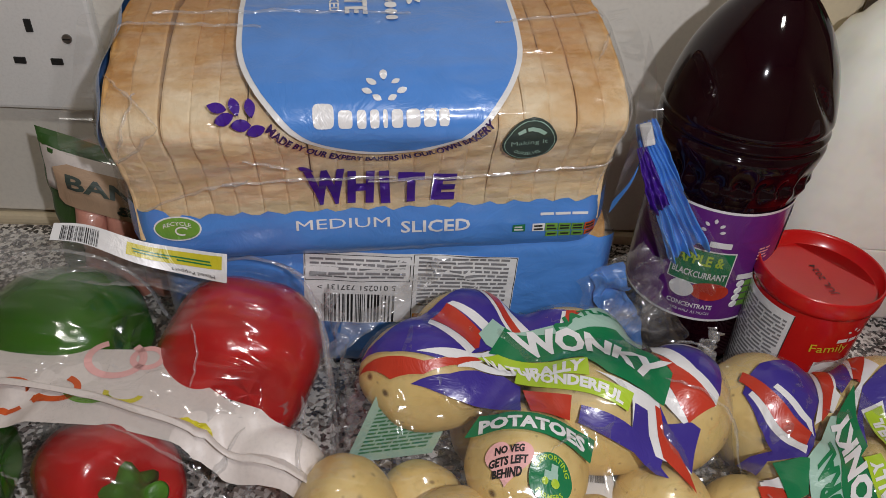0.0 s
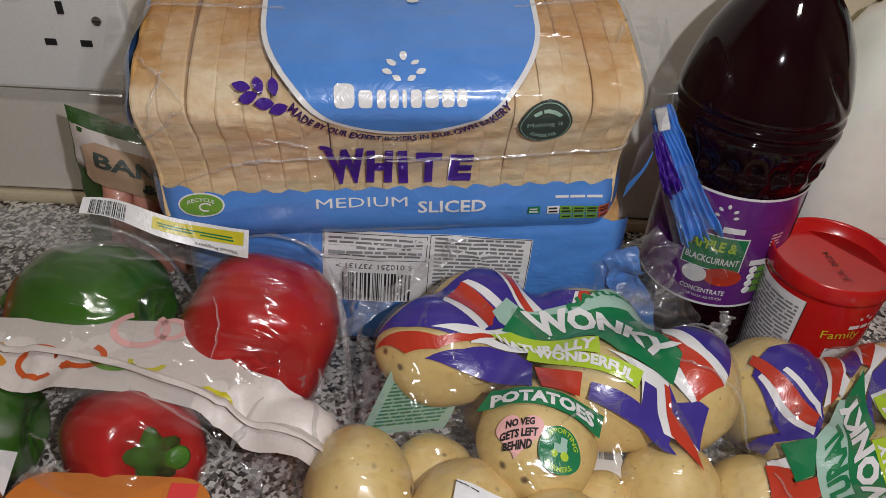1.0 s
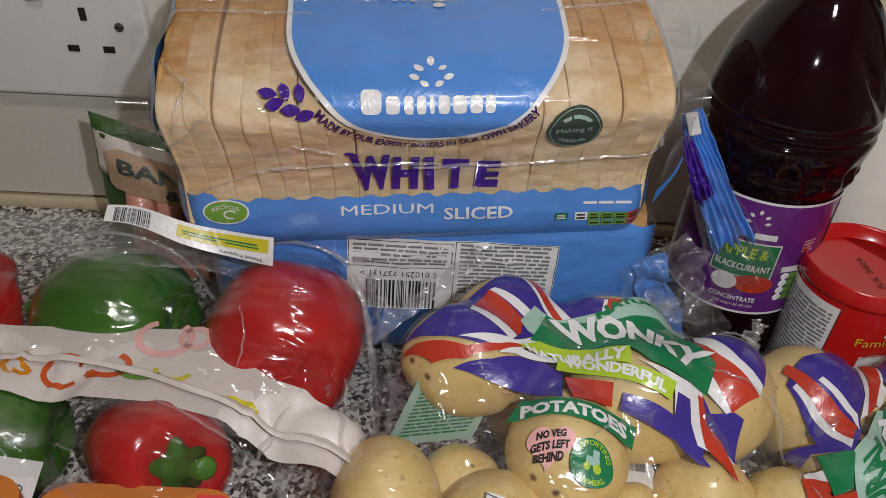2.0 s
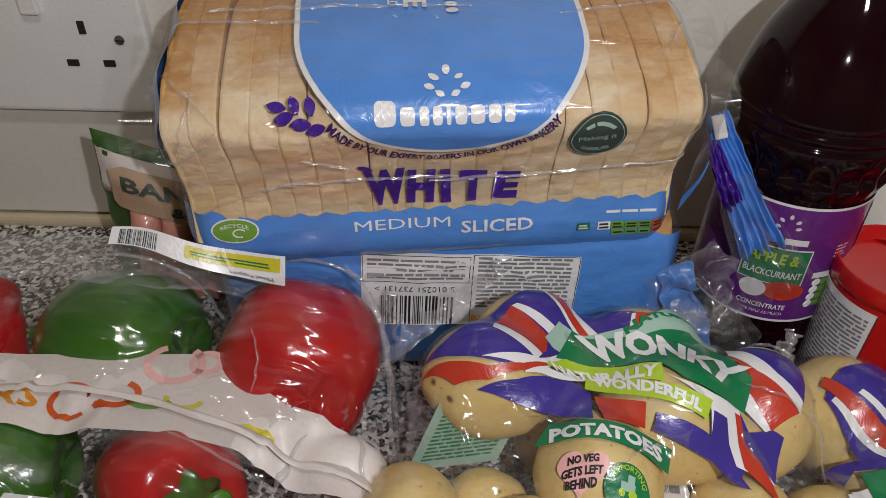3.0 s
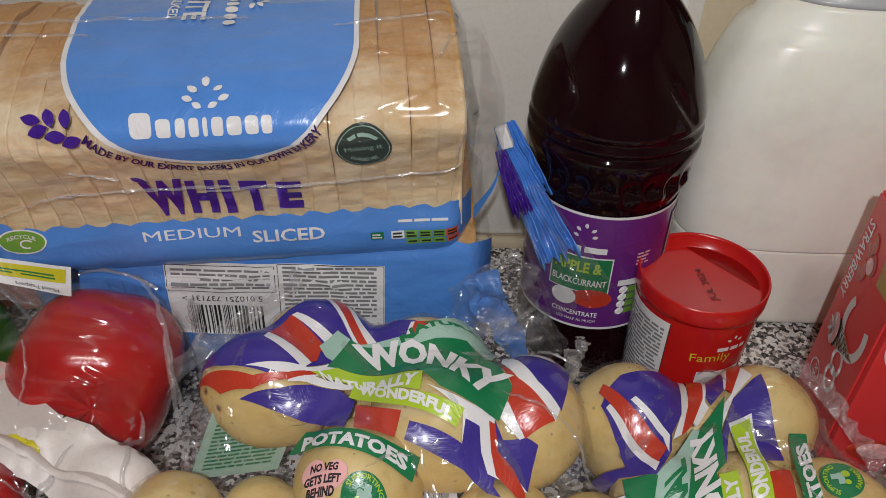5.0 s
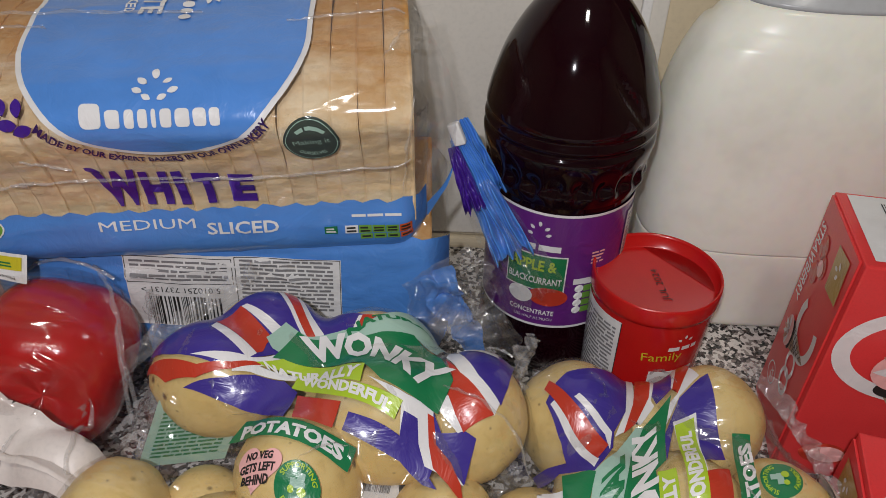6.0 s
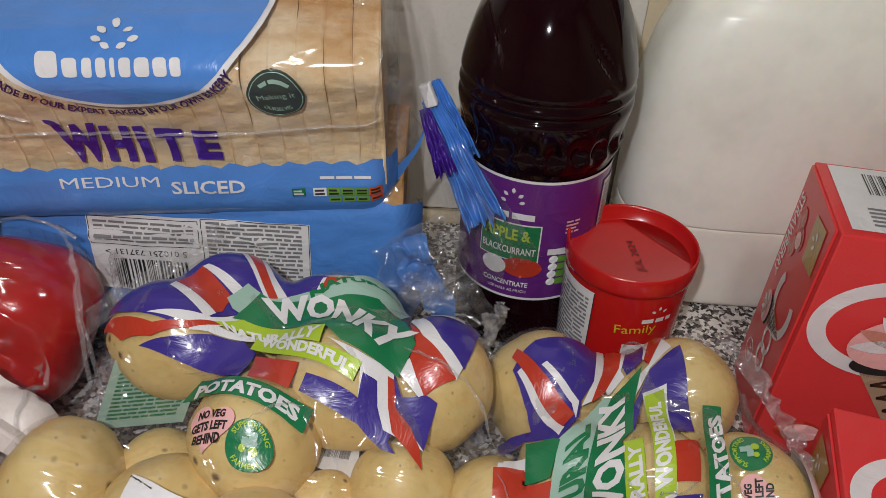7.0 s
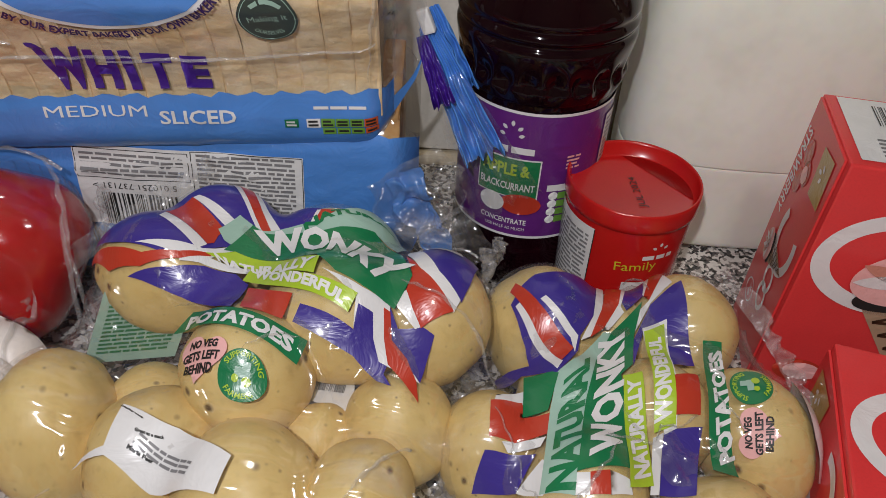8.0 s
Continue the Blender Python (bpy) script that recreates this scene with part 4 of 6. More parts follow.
def cone_box(where, label, w=0.175, d=0.061, h=0.140):
    """A card box of ice-cream cones; its narrow side faces left."""
    ob = thing("ice_cream_box", where, label, "box", "boxes of ice-cream cones")
    part("carton", box(w, d, h, 0.0012, (w / 2, d / 2, h / 2)), CARDRED, ob, "glossy red card")
    part("flap", box(0.0012, d - 0.006, h - 0.002, 0.0003, (-0.0007, d / 2 + 0.001, h / 2)), CARDRED, ob, "side flap with a slit along its edge")
    top = flat_onto((0, 0, h), (1, 0, 0), (0, 1, 0))
    decal("label_print", rect(w - 0.008, d - 0.007), put(w / 2 + 0.001, d / 2 + 0.001), top, 0.0004, WHITE, ob, 0.1)
    decal("bar_code_print", barcode(0.030, 0.018, 5), put(0.034, d - 0.017), top, 0.0006, INK, ob, 0.1)
    decal("small_print", bars(0.050, 0.016, 5, 0.5, 41), put(0.040, 0.016), top, 0.0006, GREYINK, ob, 0.1)
    decal("small_print", bars(0.050, 0.050, 14, 0.5, 42), put(0.100, d / 2), top, 0.0006, GREYINK, ob, 0.1)
    front = flat_onto((0, 0, 0), (1, 0, 0), (0, 0, 1))
    decal("big_letter_print", ring(0.038, 0.029, 0.0080, 40, 1.0, 5.0), put(0.040, 0.092), front, 0.0004, WHITE, ob, 0.02)
    cone_art(front, put(0.050, 0.080, 18), 0.060, ob)
    decal("name_shape_print", ring(0.022, 0.018, 0.006, 30), put(0.098, 0.086), front, 0.0004, WHITE, ob, 0.02)
    decal("fruit_print", ellipse(0.012, 0.008), put(0.020, 0.018), front, 0.0004, FLAGRED, ob, 0.02)
    decal("fruit_print", ellipse(0.009, 0.006), put(0.022, 0.018), front, 0.0006, PINK, ob, 0.02)
    side = flat_onto((-0.0013, d, 0), (0, -1, 0), (0, 0, 1))
    decal("flavour_print", words("STRAWBERRY", 0.048, 0.0075, 0.02), put(0.0085, h - 0.038, -90), side, 0.0004, WHITE, ob, 0.02)
    for y, z in ((0.018, h - 0.022), (0.024, h - 0.030), (0.017, h - 0.038)):
        decal("fruit_print", ellipse(0.0055, 0.0065), put(y, z), side, 0.0004, FLAGRED, ob, 0.02)
    decal("fruit_print", ellipse(0.004, 0.0045), put(0.0235, h - 0.031), side, 0.0006, PINK, ob, 0.02)
    decal("gold_badge_print", rect(0.017, 0.024), put(0.043, h - 0.020, 6), side, 0.0004, GOLD, ob, 0.02)
    decal("small_leaf_print", joined(leaf(0.004, 0.0022, 0, 0.003, 1.57), leaf(0.004, 0.0022, -0.003, 0, 2.4), leaf(0.004, 0.0022, 0.003, 0, 0.7)), put(0.043, h - 0.018, 90), side, 0.0006, WHITE, ob, 0.02)
    decal("big_letter_print", ring(0.019, 0.016, 0.005, 36, 0.9, 5.2), put(0.036, h - 0.062, 90), side, 0.0004, WHITE, ob, 0.02)
    cone_art(side, put(0.020, h - 0.078, 95), 0.022, ob)
    for z in (h - 0.088, h - 0.100):
        decal("name_shape_print", ring(0.0085, 0.0075, 0.0026, 24), put(0.034, z, 90), side, 0.0004, WHITE, ob, 0.02)
    decal("count_ring_print", ring(0.007, 0.007, 0.0008, 24), put(0.016, h - 0.112), side, 0.0004, WHITE, ob, 0.02)
    decal("count_print", words("4x", None, 0.006), put(0.016, h - 0.112, 90), side, 0.0004, WHITE, ob, 0.02)
    return ob


drink_bottle()
gravy_tub()
milk_bottle()
cone_box(pose(0.309, 0.294, 0.0006, 0, 0, -9), "red card box of strawberry ice-cream cones standing upright")
cone_box(pose(0.288, 0.134, 0.0622, -90, 0, -14.8), "red card box of strawberry ice-cream cones lying flat")


# ---- potatoes ----
def potato_mesh(seed):
    bm = bmesh.new()
    bmesh.ops.create_icosphere(bm, subdivisions=4, radius=1.0)
    r = random.Random(seed)
    eyes = [Vector((r.uniform(-1, 1), r.uniform(-1, 1), r.uniform(-0.3, 1))).normalized() for _ in range(7)]
    for v in bm.verts:
        d = v.co.normalized()
        k = 1 + 0.07 * noise.noise(d * 1.3 + Vector((seed, 0, 0))) + 0.02 * noise.noise(d * 4 + Vector((0, seed, 0)))
        for e in eyes:
            k -= 0.035 * math.exp(-((d - e).length / 0.085) ** 2)
        v.co = d * k
    me = bpy.data.meshes.new("potato")
    bm.to_mesh(me)
    bm.free()
    me.materials.append(POTATO)
    me.shade_smooth()
    return me


POTATO_MESHES = [potato_mesh(i) for i in range(5)]


def potato(x, y, z, rx, ry, rz, turn, k, group):
    ob = new("potato", POTATO_MESHES[k % 5])
    ob.matrix_world = pose(x, y, z, 0, 0, turn) @ Matrix.Diagonal((rx, ry, rz, 1))
    return tagged(ob, "smooth pale yellow potato with small brown eyes", "potato", group)


class Drape:
    """Film that is drawn over bodies lying on the worktop: the height of a taut sheet above each place."""

    def __init__(self, x0, x1, y0, y1, inside, lumps, slack=0.0, pull=400, edge=0.003, step=0.0017):
        self.x0, self.y0, self.step = x0, y0, step
        nx, ny = int((x1 - x0) / step) + 1, int((y1 - y0) / step) + 1
        X, Y = np.meshgrid(x0 + step * np.arange(nx), y0 + step * np.arange(ny), indexing="ij")
        self.mask = np.array([[inside(X[i, j], Y[i, j]) for j in range(ny)] for i in range(nx)])
        low = np.full((nx, ny), edge)
        for x, y, z, rx, ry, rz, turn in lumps:
            c, s = math.cos(radians(turn)), math.sin(radians(turn))
            a, b = ((X - x) * c + (Y - y) * s) / (rx * 1.03), (-(X - x) * s + (Y - y) * c) / (ry * 1.03)
            q = 1 - a * a - b * b
            low = np.maximum(low, np.where(q > 0, z + 1.03 * rz * np.sqrt(np.maximum(q, 0)) + 0.0012, edge))
        h = low.copy()
        for _ in range(2 * pull):
            m = 0.25 * (np.roll(h, 1, 0) + np.roll(h, -1, 0) + np.roll(h, 1, 1) + np.roll(h, -1, 1)) - slack
            h = np.where(self.mask, np.maximum(low, m), edge)
        soft = h.copy()
        for _ in range(14):
            soft = 0.25 * (np.roll(soft, 1, 0) + np.roll(soft, -1, 0) + np.roll(soft, 1, 1) + np.roll(soft, -1, 1))
        self.soft = np.maximum(soft, h) + 0.0004
        gap = np.clip((h - low) / 0.008, 0, 1)
        crease = np.array([[1 - abs(noise.noise((X[i, j] * 45 + Y[i, j] * 25, Y[i, j] * 40 - X[i, j] * 18, 2.3))) for j in range(ny)] for i in range(nx)])
        ripple = np.array([[noise.noise((X[i, j] * 60, Y[i, j] * 60, 5.3)) for j in range(ny)] for i in range(nx)])
        self.h = h + (0.12 + gap) * 0.0045 * (np.maximum(0, crease - 0.7) / 0.3) ** 2 + 0.0006 * (0.3 + gap) * ripple
        # sharp straight creases
        r = random.Random(int(abs(x0) * 1e4))
        for _ in range(70):
            cx, cy, a, half = r.uniform(x0, x1), r.uniform(y0, y1), r.uniform(0, math.pi), r.uniform(0.008, 0.032)
            u, v = (X - cx) * math.cos(a) + (Y - cy) * math.sin(a), -(X - cx) * math.sin(a) + (Y - cy) * math.cos(a)
            v = v + r.uniform(-8, 8) * u * u
            self.h = self.h + r.uniform(0.0005, 0.0015) * (0.45 + gap) * np.exp(-(v / 0.0016) ** 2) * np.clip(1 - (u / half) ** 2, 0, 1)
        self.X, self.Y = X, Y

    def at(self, x, y, h=0.0):
        fx, fy = (x - self.x0) / self.step, (y - self.y0) / self.step
        i, j = int(max(0, min(self.h.shape[0] - 2, math.floor(fx)))), int(max(0, min(self.h.shape[1] - 2, math.floor(fy))))
        a, b = min(1, max(0, fx - i)), min(1, max(0, fy - j))
        g = self.h
        z = g[i, j] * (1 - a) * (1 - b) + g[i + 1, j] * a * (1 - b) + g[i, j + 1] * (1 - a) * b + g[i + 1, j + 1] * a * b
        n = Vector((g[i, j] - g[i + 1, j], g[i, j] - g[i, j + 1], self.step)).normalized()
        return Vector((x, y, z)) + n * h

    def printed_at(self, x, y, h=0.0):
        """The same without the fine creases, for the ink."""
        fx, fy = (x - self.x0) / self.step, (y - self.y0) / self.step
        i, j = int(max(0, min(self.h.shape[0] - 2, math.floor(fx)))), int(max(0, min(self.h.shape[1] - 2, math.floor(fy))))
        a, b = min(1, max(0, fx - i)), min(1, max(0, fy - j))
        g = self.soft
        return Vector((x, y, g[i, j] * (1 - a) * (1 - b) + g[i + 1, j] * a * (1 - b) + g[i, j + 1] * (1 - a) * b + g[i + 1, j + 1] * a * b + h))

    def film(self):
        verts, faces, ids = [], [], {}
        nx, ny = self.h.shape
        for i in range(nx - 1):
            for j in range(ny - 1):
                if self.mask[i, j]:
                    q = []
                    for a, b in ((i, j), (i + 1, j), (i + 1, j + 1), (i, j + 1)):
                        if (a, b) not in ids:
                            ids[a, b] = len(verts)
                            verts.append((self.X[a, b], self.Y[a, b], self.h[a, b]))
                        q.append(ids[a, b])
                    faces.append(q)
        me = bpy.data.meshes.new("film")
        me.from_pydata(verts, [], faces)
        return me


def rounded_area(cx, cy, w, d, turn, k=4.0):
    c, s = math.cos(radians(turn)), math.sin(radians(turn))
    return lambda x, y: abs(((x - cx) * c + (y - cy) * s) / (w / 2)) ** k + abs((-(x - cx) * s + (y - cy) * c) / (d / 2)) ** k < 1


def stripe(a, b, w):
    a, b = Vector(a), Vector(b)
    d = (b - a).normalized() * w / 2
    n = Vector((-d.y, d.x))
    return poly(tuple(a - n), tuple(b - n), tuple(b + n), tuple(a + n))


def heart(size):
    pts = []
    for i in range(40):
        t = 2 * math.pi * i / 40
        pts.append((size * 0.032 * 16 * math.sin(t) ** 3, size * 0.032 * (13 * math.cos(t) - 5 * math.cos(2 * t) - 2 * math.cos(3 * t) - math.cos(4 * t) + 2)))
    return poly(*pts)


def quad_words(name, text, tl, tr, br, bl, bow, film, lift, material, bold, parent):
    """Lettering that fills the four corners given, its middle raised by bow."""
    tl, tr, br, bl = Vector(tl), Vector(tr), Vector(br), Vector(bl)
    wide, tall = ((tr - tl).length + (br - bl).length) / 2, ((tl - bl).length + (tr - br).length) / 2
    up = ((tl - bl) + (tr - br)).normalized()

    def where(x, y):
        a, b = x / wide + 0.5, y / tall + 0.5
        p = bl.lerp(br, a).lerp(tl.lerp(tr, a), b) + up * bow * 4 * a * (1 - a)
        return p.x, p.y

    decal(name, words(text, wide, tall, bold), where, film, lift, material, parent, 0.003)


def pack_marks(film, parent, heart_at, farm_at, turn, s):
    """The heart and the round farm mark that both potato bags carry."""
    def w(at, dx, dy, t=0.0):
        inner, outer = put(dx * s, dy * s * 0.86, t, s, s * 0.86), put(at[0], at[1], turn)
        return lambda x, y: outer(*inner(x, y))
    decal("heart_print", heart(0.0205), w(heart_at, 0, 0, -4), film, 0.0004, PINK, parent, 0.003)
    for text, dy in (("NO VEG", 0.0052), ("GETS LEFT", 0.0004), ("BEHIND", -0.0042)):
        decal("heart_words_print", words(text, 0.0165 if len(text) > 6 else 0.0125, 0.0036, 0.045), w(heart_at, 0, dy, 2), film, 0.0010, INK, parent, 0.003)
    decal("farm_mark_print", ellipse(0.0098, 0.0098), w(farm_at, 0, 0), film, 0.0006, GREEN, parent, 0.003)
    for text, sign in (("SUPPORTING", 1), ("FARMERS", -1)):
        decal("farm_words_print", words(text, 0.0190 if sign > 0 else 0.0125, 0.0023, 0.02), (lambda x, y, sign=sign: w(farm_at, 0, 0)((0.0076 + sign * y) * math.sin(x / 0.0076), sign * (0.0076 + sign * y) * math.cos(x / 0.0076))), film, 0.0010, LIME, parent, 0.003)
    decal("tractor_print", joined(rect(0.0062, 0.0030, 0.0, 0.0), rect(0.0030, 0.0032, 0.0012, 0.0028)), w(farm_at, 0, 0.0006), film, 0.0010, MINT, parent)
    for dx, rr in ((-0.0024, 0.0014), (0.0022, 0.0019)):
        decal("tractor_print", ellipse(rr, rr, n=16), w(farm_at, dx, -0.0018), film, 0.0012, LIME, parent)


BAG_A = [(-0.012, 0.216, 0.036, 0.026, 0.032, 0.035, 8), (0.034, 0.203, 0.040, 0.025, 0.029, 0.029, -20), (0.077, 0.186, 0.042, 0.029, 0.030, 0.031, 10), (0.119, 0.184, 0.037, 0.023, 0.031, 0.030, -12),
         (0.021, 0.279, 0.069, 0.032, 0.025, 0.028, -12), (0.068, 0.235, 0.059, 0.028, 0.028, 0.029, 10), (0.131, 0.226, 0.036, 0.024, 0.024, 0.028, 10), (0.143, 0.269, 0.061, 0.026, 0.030, 0.030, -15),
         (0.102, 0.262, 0.064, 0.034, 0.027, 0.030, -10), (0.040, 0.305, 0.065, 0.029, 0.022, 0.031, 5), (0.094, 0.300, 0.062, 0.032, 0.022, 0.031, 0), (0.060, 0.285, 0.030, 0.026, 0.026, 0.029, 0), (0.020, 0.238, 0.024, 0.022, 0.019, 0.023, 10), (0.098, 0.220, 0.026, 0.019, 0.018, 0.025, 0)]
BAG_B = [(0.196, 0.284, 0.042, 0.028, 0.031, 0.032, 30), (0.262, 0.288, 0.041, 0.027, 0.028, 0.031, 20), (0.287, 0.236, 0.032, 0.024, 0.032, 0.029, 10), (0.170, 0.222, 0.031, 0.022, 0.024, 0.029, 0),
         (0.243, 0.240, 0.036, 0.026, 0.026, 0.028, 0), (0.262, 0.186, 0.030, 0.028, 0.026, 0.028, 0), (0.208, 0.200, 0.034, 0.026, 0.028, 0.029, 0), (0.229, 0.285, 0.034, 0.020, 0.022, 0.028, 0), (0.205, 0.240, 0.036, 0.024, 0.026, 0.028, 20)]


def scatter_wrinkles(ob, drape, x0, x1, y0, y1, count, seed):
    r = random.Random(seed)
    for k in range(count):
        x, y, a, half = r.uniform(x0, x1), r.uniform(y0, y1), r.uniform(0, math.pi), r.uniform(0.006, 0.024)
        dx, dy = half * math.cos(a), half * math.sin(a)
        if min(x - dx, x + dx) > x0 - 0.01 and max(x - dx, x + dx) < x1 + 0.01:
            wrinkle(ob, drape.at, (x - dx, y - dy), (x + dx, y + dy), r.uniform(-0.003, 0.003), r.uniform(0.0006, 0.0013), 0.0012, 0.0032, k + seed)


def loose_film(ob, pts, wide, pleats, seed, lean=(0.0, 0.0, 1.0)):
    """A gathered, ruffled edge of clear film along a line."""
    line = curve_through(pts, 16)
    lean = Vector(lean).normalized()

    def at(u, v):
        k = min(len(line) - 2, int(u * (len(line) - 1)))
        f = u * (len(line) - 1) - k
        p, d = line[k].lerp(line[k + 1], f), (line[k + 1] - line[k]).normalized()
        out = d.cross(lean).normalized()
        fold = math.sin(u * pleats * math.pi + 2.0 * noise.noise((u * 9, seed, 1.0))) + 0.6 * noise.noise((u * pleats * 0.9, v * 3, seed))
        rag = 0.65 + 0.5 * noise.noise((u * 6, seed, 4.0))
        return p + lean * wide * v * rag + out * (0.0042 * fold * v + 0.002 * noise.noise((u * 30, v * 4, seed))) + d * 0.003 * v * noise.noise((u * 20, v * 5, seed + 3))

    part("loose_film", sheet(at, steps(0, 1, 140), steps(0, 1, 9)), FOLD, ob, "gathered clear film", True)


def potato_bags():
    for i, q in enumerate(BAG_A):
        potato(*q, i, "potatoes in the first bag")
    for i, q in enumerate(BAG_B):
        potato(*q, i + 3, "potatoes in the second bag")
    a = Drape(-0.090, 0.200, 0.120, 0.362, rounded_area(0.056, 0.240, 0.258, 0.206, -8), BAG_A, 0.00003)
    ob = thing("potato_bag", pose(0, 0, 0), "clear bag of pale potatoes printed with a union flag", "potato bag", "potato bags")
    part("film", a.film(), FILM_SOFT, ob, "clear crinkled film", True)
    bag_a_print(a.printed_at, ob)
    scatter_wrinkles(ob, a, -0.050, 0.170, 0.150, 0.330, 8, 4)
    loose_film(ob, ((0.150, 0.180, 0.016), (0.154, 0.215, 0.020), (0.160, 0.250, 0.026), (0.166, 0.285, 0.050), (0.164, 0.306, 0.066)), 0.014, 26, 3, (0.25, 0.0, 1.0))
    loose_film(ob, ((-0.066, 0.205, 0.010), (-0.058, 0.250, 0.030), (-0.034, 0.292, 0.052), (0.002, 0.318, 0.072), (0.030, 0.334, 0.088)), 0.016, 22, 5, (-0.35, 0.2, 1.0))
    b = Drape(0.140, 0.340, 0.120, 0.345, rounded_area(0.238, 0.236, 0.172, 0.196, -6), BAG_B, 0.00003)
    ob = thing("potato_bag", pose(0, 0, 0), "second clear bag of potatoes, its print turned sideways", "potato bag", "potato bags")
    part("film", b.film(), FILM_SOFT, ob, "clear crinkled film", True)
    bag_b_print(b.printed_at, ob)
    scatter_wrinkles(ob, b, 0.165, 0.310, 0.155, 0.320, 6, 9)
    loose_film(ob, ((0.152, 0.178, 0.012), (0.152, 0.215, 0.018), (0.160, 0.252, 0.030), (0.166, 0.290, 0.056), (0.176, 0.312, 0.066)), 0.016, 30, 11, (-0.2, 0.0, 1.0))
    loose_film(ob, ((0.282, 0.312, 0.058), (0.300, 0.288, 0.046), (0.312, 0.262, 0.034), (0.314, 0.225, 0.030)), 0.013, 18, 13, (0.5, 0.2, 1.0))


def bag_a_print(film, ob):
    decal("blue_flag_print", poly((-0.0101, 0.2776), (-0.0002, 0.2814), (0.0164, 0.296), (0.0311, 0.3081), (0.0387, 0.3157), (0.0498, 0.3173), (0.0593, 0.3172), (0.0706, 0.3087), (0.0754, 0.3063), (0.0885, 0.3015), (0.0998, 0.2982), (0.097, 0.288), (0.0807, 0.2813), (0.0619, 0.2814), (0.0496, 0.2791), (0.0416, 0.2724), (0.0263, 0.2658), (0.0155, 0.2684), (0.0051, 0.271)), put(0, 0), film, 0.0002, FLAGBLUE, ob, 0.003)
    decal("white_stripe_print", poly((0.0211, 0.285), (0.0223, 0.2893), (0.0436, 0.2759), (0.0407, 0.2712)), put(0, 0), film, 0.0005, WHITE, ob, 0.003)
    decal("red_stripe_print", poly((0.0223, 0.2893), (0.0304, 0.3015), (0.0479, 0.2871), (0.0463, 0.2829), (0.0457, 0.2783), (0.0436, 0.2759)), put(0, 0), film, 0.0008, FLAGRED, ob, 0.003)
    decal("white_stripe_print", poly((0.0304, 0.3015), (0.0333, 0.3025), (0.0511, 0.2934), (0.0484, 0.2887)), put(0, 0), film, 0.0005, WHITE, ob, 0.003)
    decal("white_stripe_print", poly((0.0437, 0.317), (0.0469, 0.3171), (0.0637, 0.2913), (0.0607, 0.2927)), put(0, 0), film, 0.0005, WHITE, ob, 0.003)
    decal("red_stripe_print", poly((0.0408, 0.3164), (0.0488, 0.3172), (0.0531, 0.3172), (0.0676, 0.2918), (0.0637, 0.2913), (0.0469, 0.3171)), put(0, 0), film, 0.0008, FLAGRED, ob, 0.003)
    decal("white_stripe_print", poly((0.0531, 0.3172), (0.0556, 0.3171), (0.0727, 0.2912), (0.0676, 0.2918)), put(0, 0), film, 0.0005, WHITE, ob, 0.003)
    decal("red_stripe_print", poly((0.0893, 0.3002), (0.0964, 0.2998), (0.0908, 0.2935), (0.0875, 0.2936)), put(0, 0), film, 0.0008, FLAGRED, ob, 0.003)
    decal("white_stripe_print", poly((0.0874, 0.3002), (0.0893, 0.3002), (0.0875, 0.2936), (0.0854, 0.2933)), put(0, 0), film, 0.0005, WHITE, ob, 0.003)
    decal("white_stripe_print", poly((0.0159, 0.2688), (0.0425, 0.2727), (0.0554, 0.2826), (0.0562, 0.2787), (0.0459, 0.2706), (0.0648, 0.27), (0.0635, 0.2674), (0.0426, 0.2666), (0.035, 0.2641), (0.0354, 0.266)), put(0, 0), film, 0.0005, WHITE, ob, 0.003)
    decal("red_stripe_print", poly((-0.0109, 0.2738), (0.0197, 0.2645), (0.0347, 0.2673), (0.0449, 0.272), (0.0464, 0.2714), (0.0355, 0.2649), (0.0196, 0.2602), (0.0047, 0.2617)), put(0, 0), film, 0.0008, FLAGRED, ob, 0.003)
    decal("blue_flag_print", poly((0.014, 0.2584), (0.0318, 0.2614), (0.0443, 0.2664), (0.0572, 0.2669), (0.0643, 0.2606), (0.0621, 0.2423), (0.049, 0.2489), (0.0373, 0.253)), put(0, 0), film, 0.0002, FLAGBLUE, ob, 0.003)
    decal("red_stripe_print", poly((0.065, 0.2578), (0.0855, 0.2508), (0.0833, 0.239), (0.0663, 0.2412)), put(0, 0), film, 0.0008, FLAGRED, ob, 0.003)
    decal("blue_flag_print", poly((0.0893, 0.2466), (0.1117, 0.2395), (0.1127, 0.2474), (0.119, 0.2467), (0.1257, 0.25), (0.1293, 0.2439), (0.1387, 0.2449), (0.1444, 0.243), (0.1422, 0.2371), (0.1398, 0.2286), (0.1336, 0.2339), (0.1265, 0.2328), (0.1249, 0.2287), (0.1283, 0.2248), (0.1223, 0.2258), (0.1173, 0.2287), (0.1123, 0.2322), (0.1062, 0.2338), (0.0873, 0.2393)), put(0, 0), film, 0.0002, FLAGBLUE, ob, 0.003)
    decal("white_stripe_print", poly((0.1117, 0.2395), (0.1118, 0.2488), (0.0961, 0.2608), (0.1006, 0.2584), (0.1138, 0.2534), (0.1256, 0.2509), (0.1255, 0.243), (0.1285, 0.235), (0.1372, 0.2307), (0.1398, 0.2281), (0.1327, 0.2297), (0.1227, 0.2322), (0.1198, 0.2386), (0.119, 0.2457), (0.113, 0.2469)), put(0, 0), film, 0.0005, WHITE, ob, 0.003)
